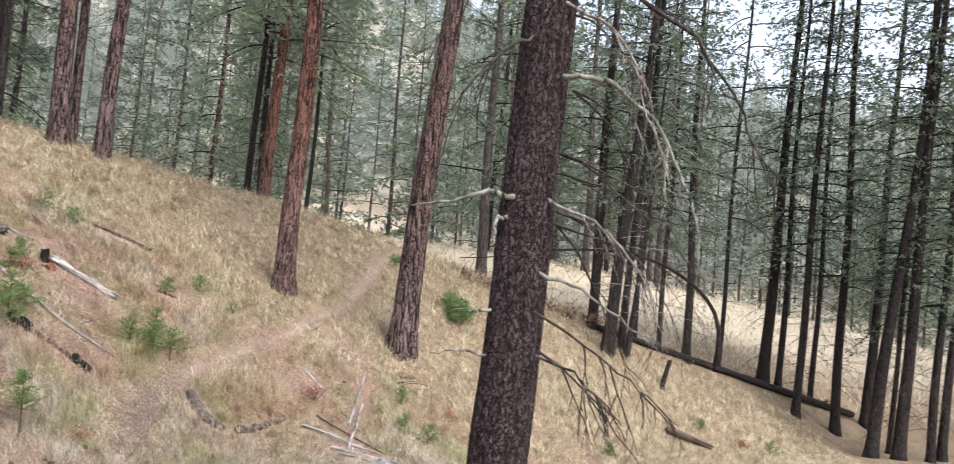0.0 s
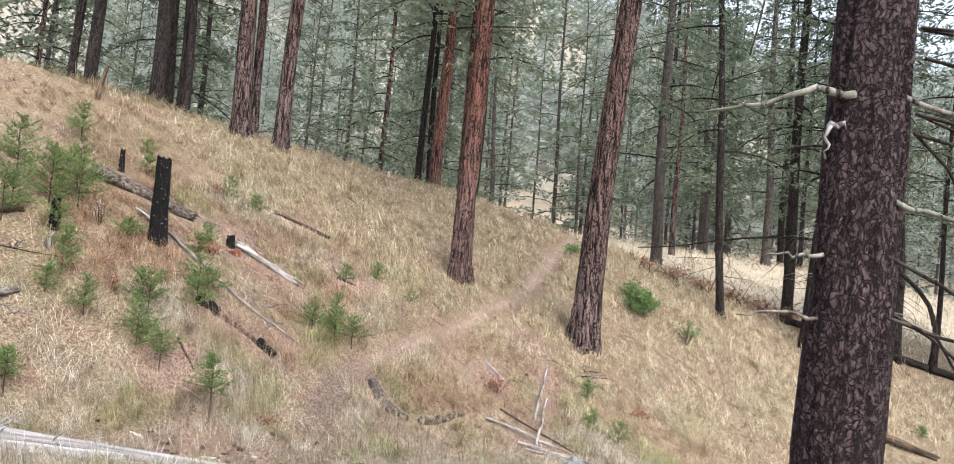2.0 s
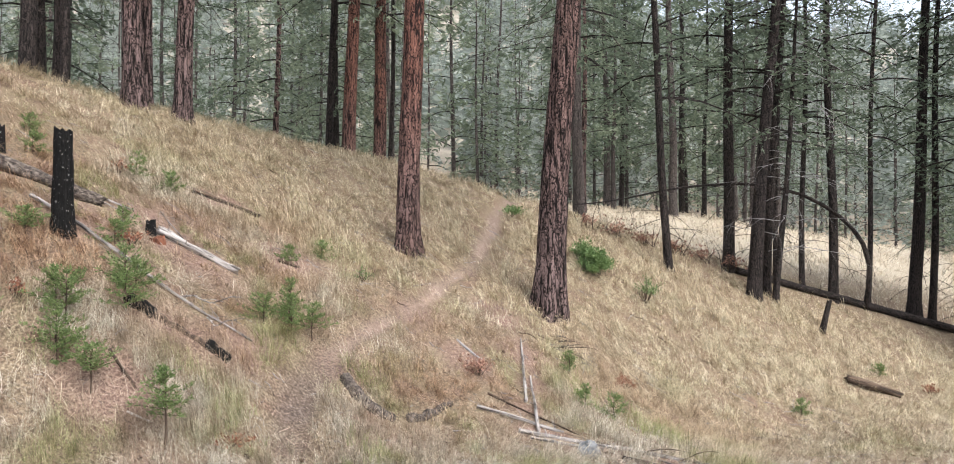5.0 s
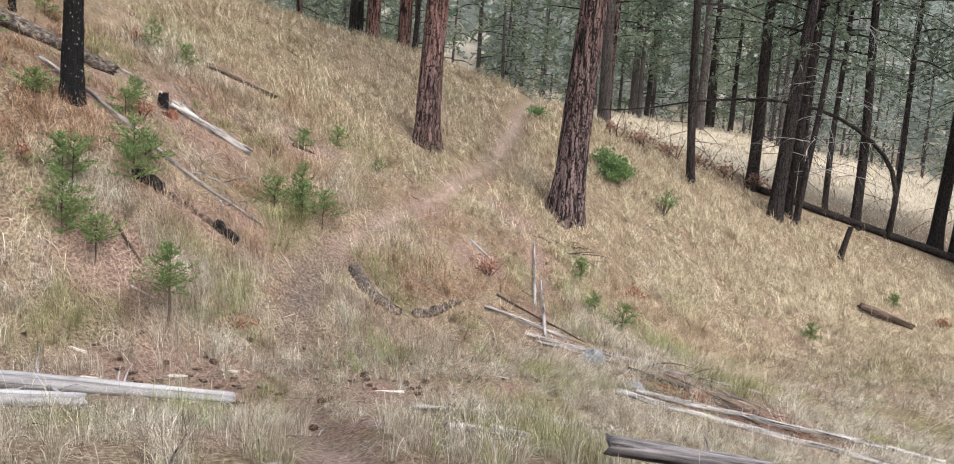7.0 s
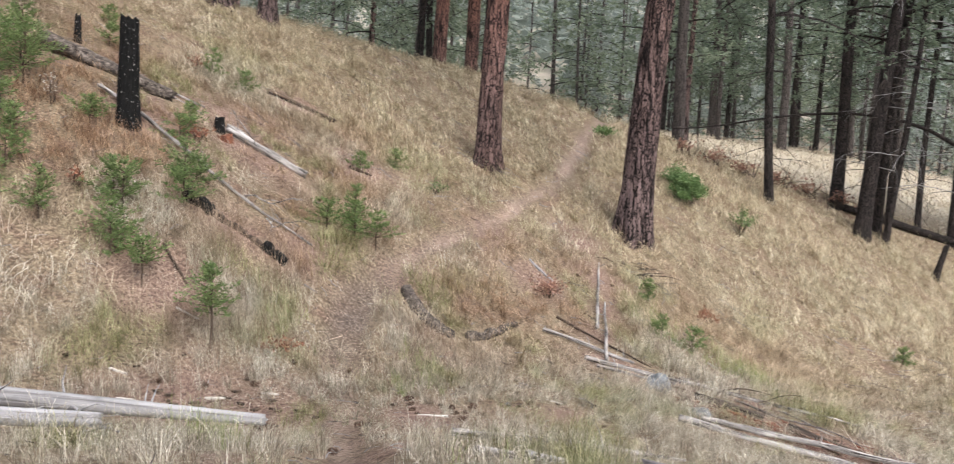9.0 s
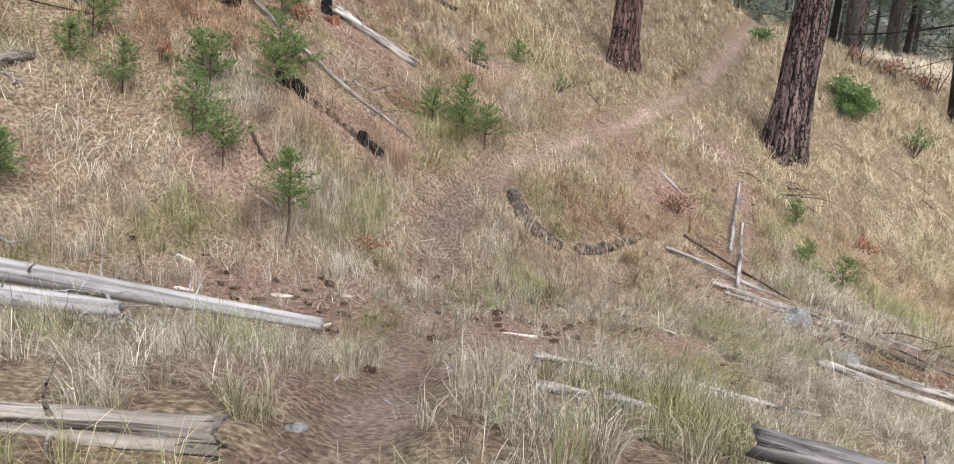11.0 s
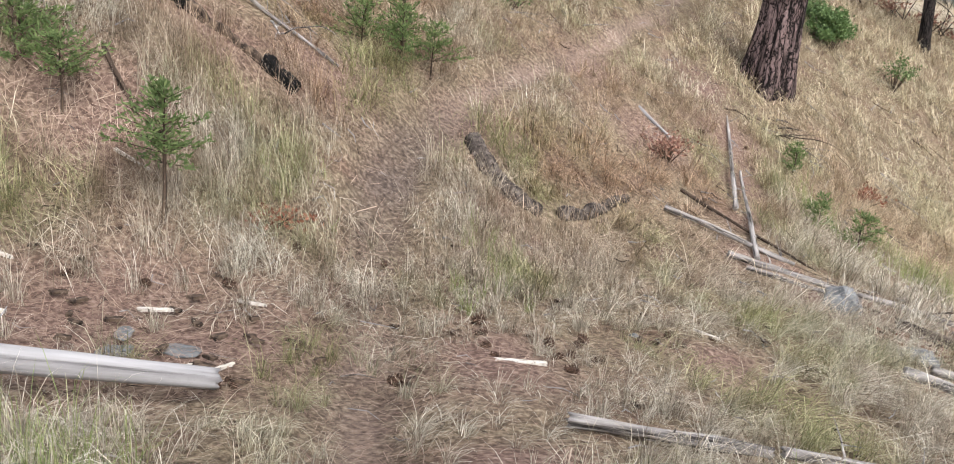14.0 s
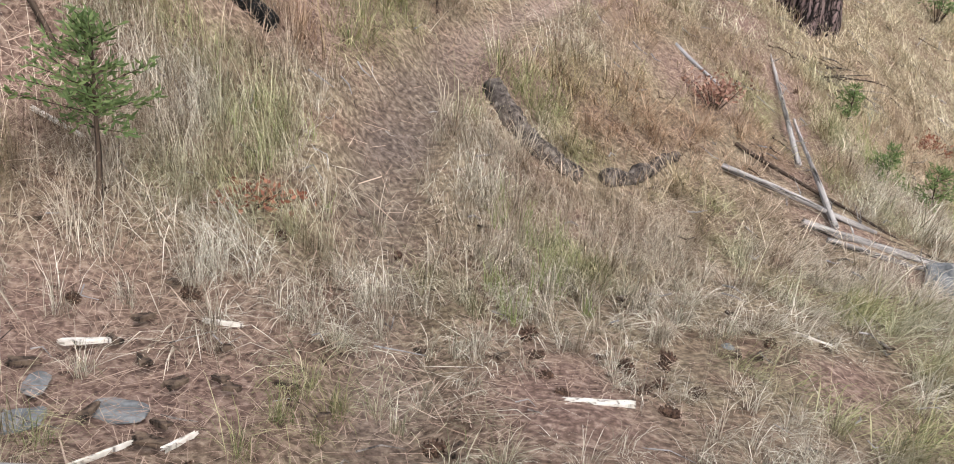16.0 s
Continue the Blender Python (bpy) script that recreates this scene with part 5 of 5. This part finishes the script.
def chip(label, x, y, turn, length, width, seed, mat=CHIP):
    rng = random.Random(seed)
    bm = bmesh.new()
    bmesh.ops.create_cube(bm, size=1)
    bmesh.ops.subdivide_edges(bm, edges=bm.edges[:], cuts=3, use_grid_fill=True)
    for v in bm.verts:
        end = abs(v.co.x) > 0.45
        v.co = Vector((v.co.x * length + (rng.uniform(-0.1, 0.1) * length if end else 0), v.co.y * width * (1.1 - 0.5 * (v.co.x + 0.5)) + rng.uniform(-0.04, 0.04) * width, v.co.z * 0.018 + rng.uniform(-0.002, 0.002)))
    me = bpy.data.meshes.new("wood_chip")
    bm.to_mesh(me)
    bm.free()
    me.materials.append(mat)
    slope = (ground_z(x + 0.1, y) - ground_z(x - 0.1, y)) / 0.2
    ob = new("wood_chip", me)
    ob.matrix_basis = pose(x, y, ground_z(x, y) + 0.035, 0, -math.degrees(math.atan(slope)), turn)
    return tagged(ob, label, "wood chip", "split wood chips")


chip("pale split wood chip on needle litter", -0.04, 1.82, 22, 0.28, 0.06, 1)
chip("pale split wood chip on needle litter", -2.14, 1.34, 40, 0.20, 0.035, 2)
chip("pale split wood chip on needle litter", -2.75, 0.75, 30, 0.15, 0.04, 3)
chip("narrow pale splinter on needle litter", -1.42, 0.85, 70, 0.13, 0.02, 4)
chip("pale split wood chip on needle litter", -1.75, 1.75, 20, 0.16, 0.025, 5)
chip("pale split wood chip on needle litter", -3.2, 1.3, 10, 0.17, 0.03, 6)
chip("narrow pale splinter on needle litter", -1.6, 0.62, 65, 0.26, 0.012, 7)
chip("pale bark chip on the slope", -3.1, 2.45, 12, 0.28, 0.03, 8)
chip("narrow pale splinter in the grass", 1.05, 3.2, -20, 0.2, 0.016, 9)


rng = random.Random(44)
for i in range(26):
    x, y = rng.gauss(-1.9, 0.9), rng.gauss(1.25, 0.45)
    chip("dark brown broken bark piece on needle litter", x, y, rng.uniform(0, 180), rng.uniform(0.05, 0.14), rng.uniform(0.03, 0.06), 50 + i, WOOD_ROT)
for i in range(14):
    x, y = rng.gauss(0.4, 0.7), rng.gauss(2.4, 0.6)
    chip("dark brown broken bark piece on needle litter", x, y, rng.uniform(0, 180), rng.uniform(0.04, 0.10), rng.uniform(0.025, 0.05), 90 + i, WOOD_ROT)


for i in range(70):
    x = rng.uniform(2.5, 5.4)
    y = rng.gauss(4.5 + 0.06 * (x - 3), 0.28)
    chip("red-brown rotted bark flake in the dell", x, y, rng.uniform(-40, 40), rng.uniform(0.06, 0.24), rng.uniform(0.02, 0.06), 130 + i, WOOD_RED if i % 3 else WOOD_ROT)


def pine_cone():
    rng = random.Random(42)
    s = Shape()
    s.tube([(-0.045, 0, 0), (-0.03, 0, 0), (0.0, 0, 0), (0.03, 0, 0), (0.05, 0, 0)], [0.008, 0.020, 0.024, 0.017, 0.004], 8)
    for i in range(64):
        k = (i + 0.5) / 64
        x = -0.043 + 0.09 * k
        r = 0.026 * math.sin(math.pi * (0.12 + 0.80 * k)) + 0.004
        a = i * 2.4
        p = Vector((x, r * 0.7 * math.cos(a), r * 0.7 * math.sin(a)))
        s.leaf(p, (0.35, math.cos(a), math.sin(a)), 0.006, 0.017, rng)
    root = new("pine_cone", s.mesh("pine_cone", CONE))
    return tagged(root, "dark brown open pine cone on the ground", "pine cone", "scattered pine cones")


cone0 = pine_cone()
CONES = [(-0.2, 1.86), (0.26, 1.89), (0.23, 2.38), (0.14, 2.05), (-0.45, 2.4), (-0.37, 2.18), (-1.35, 0.62), (-1.27, 2.81), (-1.86, 2.56), (0.38, 2.16), (0.22, 2.15), (0.05, 2.3), (0.25, 2.5), (-0.3, 2.0), (-1.3, 0.72),
         (0.62, -2.7), (-0.1, -0.9), (-1.9, 0.5), (-2.4, 1.6), (-2.0, 1.9), (0.8, 3.0), (1.1, 3.1), (-0.6, 1.2), (-2.8, 1.4), (0.9, 8.3), (1.5, 8.6)]
rng = random.Random(43)
for i, (x, y) in enumerate(CONES):
    sc = rng.uniform(0.8, 1.15)
    m = Matrix.LocRotScale((x, y, ground_z(x, y) + 0.022), Euler((rng.uniform(0, 6), rng.uniform(-0.3, 0.3), rng.uniform(0, 6.28))), (sc,) * 3)
    (cone0 if i == 0 else copy_thing(cone0, Matrix.Identity(4))).matrix_basis = m


# ---- litter and grass ----
def quick_mesh(name, co, tris, mat):
    me = bpy.data.meshes.new(name)
    me.vertices.add(len(co))
    me.vertices.foreach_set("co", co.astype(np.float32).ravel())
    me.loops.add(tris.size)
    me.loops.foreach_set("vertex_index", tris.astype(np.int32).ravel())
    me.polygons.add(len(tris))
    me.polygons.foreach_set("loop_start", np.arange(0, tris.size, 3, dtype=np.int32))
    me.update(calc_edges=True)
    me.materials.append(mat)
    return me


def needle_litter():
    """Fallen pine needles and fine twigs strewn over the bare patches and along the trail."""
    rs = np.random.RandomState(21)
    n = 150000
    x, y = rs.uniform(-6, 6.5, n), rs.uniform(-4, 9.5, n)
    near = np.exp(-np.clip(trail_distance(x, y) - 0.1, 0, 9) / 0.25)
    keep = rs.rand(n) < np.clip(litter_amount(x, y) * 1.3 + 0.12 * near + 0.06, 0, 1) * (1 - 0.85 * near * np.exp(-((y - 4.4) / 1.3) ** 2))
    x, y = x[keep], y[keep]
    n = len(x)
    a, ln, w = rs.uniform(0, 6.28, n), rs.uniform(0.05, 0.15, n), rs.uniform(0.0008, 0.0016, n)
    big = rs.rand(n) < 0.03
    ln, w = np.where(big, ln * 1.6, ln), np.where(big, w * 2.2, w)
    dx, dy = np.cos(a) * ln / 2, np.sin(a) * ln / 2
    sx, sy = -np.sin(a) * w, np.cos(a) * w
    lift = 0.012 + rs.rand(n) * 0.03
    tilt = rs.uniform(-0.012, 0.012, n)
    c = []
    for ex, ey, t in ((-dx - sx, -dy - sy, -tilt), (-dx + sx, -dy + sy, -tilt), (dx + sx, dy + sy, tilt), (dx - sx, dy - sy, tilt)):
        c.append(np.stack([x + ex, y + ey, height(x + ex, y + ey) + lift + t], -1))
    co = np.stack(c, 1).reshape(-1, 3)
    i = np.arange(n)[:, None] * 4
    tris = np.concatenate([i + np.array([[0, 1, 2]]), i + np.array([[0, 2, 3]])])
    return tagged(new("needle_litter", quick_mesh("needle_litter", co, tris, LITTER_MAT)), "reddish tan fallen pine needles and twigs", "needle litter", kind="stuff")


def fallen_twigs():
    """Small sticks and bits of dead branch strewn in the grass."""
    rng = random.Random(55)
    groups = {}
    for _ in range(1200):
        x, y = rng.uniform(-8, 8), rng.uniform(-3.5, 15)
        mat = rng.choice((WOOD_GREY, WOOD_ROT, WOOD_PEEL, WOOD_WHITE, WOOD_WHITE))
        s = groups.setdefault(mat.name, (Shape(), mat))[0]
        a, ln, r = rng.uniform(-0.9, 1.5), rng.choice((0.12, 0.2, 0.3, 0.5) if y > 7 else (0.08, 0.12, 0.2)) * rng.uniform(0.6, 1.2), rng.uniform(0.003, 0.008) * (1 if y > 3 else 0.6)
        dx, dy, bend = math.cos(a) * ln / 2, math.sin(a) * ln / 2, rng.uniform(-0.06, 0.06)
        ends = [(x - dx, y - dy), (x + bend * dy / ln, y - bend), (x + dx, y + dy)]
        lift = rng.uniform(0.02, 0.09)
        s.tube([(u, v, ground_z(u, v) + lift + rng.uniform(-0.01, 0.02)) for u, v in ends], [r, r * 0.8, r * 0.4], 5, cap=False)
    for name, (s, mat) in groups.items():
        tagged(new("fallen_twigs", s.mesh("fallen_twigs", mat)), "small dead sticks strewn in the dry grass", "twigs", kind="stuff")


fallen_twigs()
LITTER_MAT = leafy("fallen_needles", (0.11, 0.068, 0.053), (0.29, 0.20, 0.152), (0.53, 0.42, 0.335), 0.7, 0.1)
needle_litter()


def under_logs(x, y):
    """How far a spot lies under or just before a fallen log."""
    v = np.zeros(np.shape(x))
    for (ax, ay), (bx, by), w in LAID:
        dx, dy = bx - ax, by - ay
        k = np.clip(((x - ax) * dx + (y - ay) * dy) / (dx * dx + dy * dy + 1e-9), 0, 1)
        v = np.maximum(v, np.clip(2.0 - np.hypot(x - ax - k * dx, y + 0.05 - ay - k * dy) / (w * 0.6 + 0.09), 0, 1))
    return v


def blades_mesh(name, rs, bx, by, ang, length, rise, bend, width, bends, mat):
    """Blades that leave the ground at an angle and arch over towards one side."""
    n = len(bx)
    dx, dy = np.cos(ang), np.sin(ang)
    sx, sy = -dy * width, dx * width
    p = np.stack([bx, by, height(bx, by) - 0.02], -1)
    side = np.stack([sx, sy, np.zeros(n)], -1)
    fall = ((height(bx + 0.05, by) - height(bx - 0.05, by)) * dx + (height(bx, by + 0.05) - height(bx, by - 0.05)) * dy) / 0.1
    rows, e = [p - side, p + side], rise
    steps = ((0.45, 0.0), (0.33, 0.6), (0.22, 1.15)) if bends == 2 else ((0.6, 0.0), (0.4, 0.9))
    for i, (part_of, turn) in enumerate(steps):
        e = rise - bend * turn
        p = p + (length * part_of)[:, None] * np.stack([dx * np.cos(e), dy * np.cos(e), np.sin(e) + fall * np.cos(e)], -1)
        if i < len(steps) - 1:
            rows += [p - side * (0.9 - 0.25 * i), p + side * (0.9 - 0.25 * i)]
    rows.append(p)
    m = len(rows)
    co = np.stack(rows, 1).reshape(-1, 3)
    i = np.arange(n)[:, None] * m
    tris = []
    for k in range(0, m - 3, 2):
        tris += [i + np.array([[k, k + 1, k + 3]]), i + np.array([[k, k + 3, k + 2]])]
    tris.append(i + np.array([[m - 3, m - 2, m - 1]]))
    return quick_mesh(name, co, np.concatenate(tris), mat)


def grass(name, seed, tufts, blades, xr, yr, tall, width, label, bends=1, accept=None, spread=0.07, rise=72, bend=55, combed=0.5, cover=0.62, mat=GRASS):
    """Bunches of dry blades that arch over and lie combed by the slope, thinner on the trail, the bare patches and under logs."""
    rs = np.random.RandomState(seed)
    x, y = rs.uniform(*xr, tufts), rs.uniform(*yr, tufts)
    bare = np.clip(np.where((y > 2.9) & (y < 7), 1.47, 1.3) - (trail_distance(x, y) + 0.06 * wobble(x, y, 3.5, 3)) / np.where(y > 2.9, np.where(y > 6.5, 0.28, 0.30) + 0.38 * tall, 0.29 + 0.2 * tall), 0, 1) * (y < 19)
    bare = bare * (1 - 0.5 * np.exp(-((y - 2.0) / 0.9) ** 2))
    bare = np.maximum(bare, np.clip(litter_amount(x, y) * 1.15 - 0.12, 0, 0.93) * np.where(y > 2.9, 0.55, 1.0))
    bare = np.maximum(bare, np.maximum(under_logs(x, y), 0.95 * rotted_amount(x, y - 0.1)))
    keep = rs.rand(tufts) > bare
    if accept is not None:
        keep &= accept(x, y)
    keep &= rs.rand(tufts) < cover + (1 - cover) * wobble(x, y, 1.3, seed + 1)
    x, y = x[keep], y[keep]
    m = len(x)
    lush = np.clip(0.9 + 0.45 * wobble(x, y, 0.9, seed + 2) + rs.normal(0, 0.15, m), 0.4, 1.6)
    lean = -0.75 + 1.0 * wobble(x, y, 0.9, seed + 3) + rs.normal(0, 0.45, m)
    n = m * blades
    k = np.repeat(np.arange(m), blades)
    r, a = spread * lush[k] * np.sqrt(rs.rand(n)) * rs.uniform(0.3, 1.3, n), rs.uniform(0, 6.28, n)
    bx, by = x[k] + r * np.cos(a), y[k] + r * np.sin(a)
    ang = np.where(rs.rand(n) > combed, a + rs.normal(0, 0.6, n), lean[k] + rs.normal(0, 0.55, n))
    length = tall * lush[k] * rs.uniform(0.4, 1.2, n)
    up = np.radians(np.clip(rs.normal(rise, 13, n), 12, 89))
    over = np.radians(np.clip(rs.normal(bend, 24, n), 0, 120))
    return tagged(new(name, blades_mesh(name, rs, bx, by, ang, length, up, over, width * rs.uniform(0.6, 1.3, n), bends, mat)), label, "grass", kind="stuff")


LAB = "dry straw-coloured bunchgrass with green tufts"
grass("dry_grass", 31, 5600, 46, (-4.5, 5.0), (-5, 4.6), 0.33, 0.0013, LAB, 2, None, 0.06, 68, 66, 0.5, 0.6)
grass("dry_grass", 36, 5200, 34, (-6.5, 7.5), (3.0, 9.5), 0.36, 0.0021, LAB, 1, None, 0.09, 50, 55, 0.7, 0.6)
grass("dry_grass", 32, 11500, 26, (-12, 15), (-12, 21), 0.36, 0.0032, LAB, 1, lambda x, y: (y > 4.5) | (abs(x) > 4.5), 0.13, 40, 45, 0.75, 0.6)
grass("matted_grass", 37, 7500, 24, (-9, 12), (1.5, 15), 0.50, 0.0024, "long dry grass lying matted down the slope", 1, None, 0.17, 24, 28, 0.92, 0.6)
grass("dry_grass", 33, 7000, 26, (-12, 15), (9, 20), 0.36, 0.0040, LAB, 1, None, 0.14, 42, 48, 0.6, 0.8)
grass("meadow_grass", 34, 15000, 6, (-8, 45), (20, 50), 0.4, 0.011, "pale dry meadow grass beyond the firs", 1, lambda x, y: y > 19.5 + 0.33 * x, 0.3, 45, 55, 0.6, 0.85, GRASS_MEADOW)
grass("grass_stalks", 35, 1500, 4, (-6.5, 7), (-4, 8.5), 0.55, 0.0008, "tall pale seed stalks of dry grass", 2, None, 0.05, 78, 40)


def in_spots(spots):
    """Accepts places inside any of the round spots x, y, radius."""
    def inside(x, y):
        v = np.zeros(np.shape(x), bool)
        for px, py, r in spots:
            v |= np.hypot(x - px, y - py) < r
        return v
    return inside


GREEN_SPOTS = in_spots([(-0.55, 2.75, 0.28), (-0.35, 2.95, 0.25), (0.75, -1.95, 0.22), (1.1, -1.8, 0.3), (-1.85, 3.2, 0.35), (-2.4, 3.1, 0.3), (-0.75, 3.7, 0.3), (-1.1, -0.7, 0.35), (2.3, 7.9, 0.5), (3.6, 7.6, 0.6), (1.6, 0.6, 0.4), (-4.6, 1.5, 0.4), (-4.9, 3.4, 0.5)])
grass("green_grass", 38, 3200, 26, (-4, 7), (-3, 9), 0.30, 0.0014, "fresh green grass tufts among dry bunchgrass", 2, GREEN_SPOTS, 0.05, 76, 40, 0.3, 1.0, GRASS_GREEN)
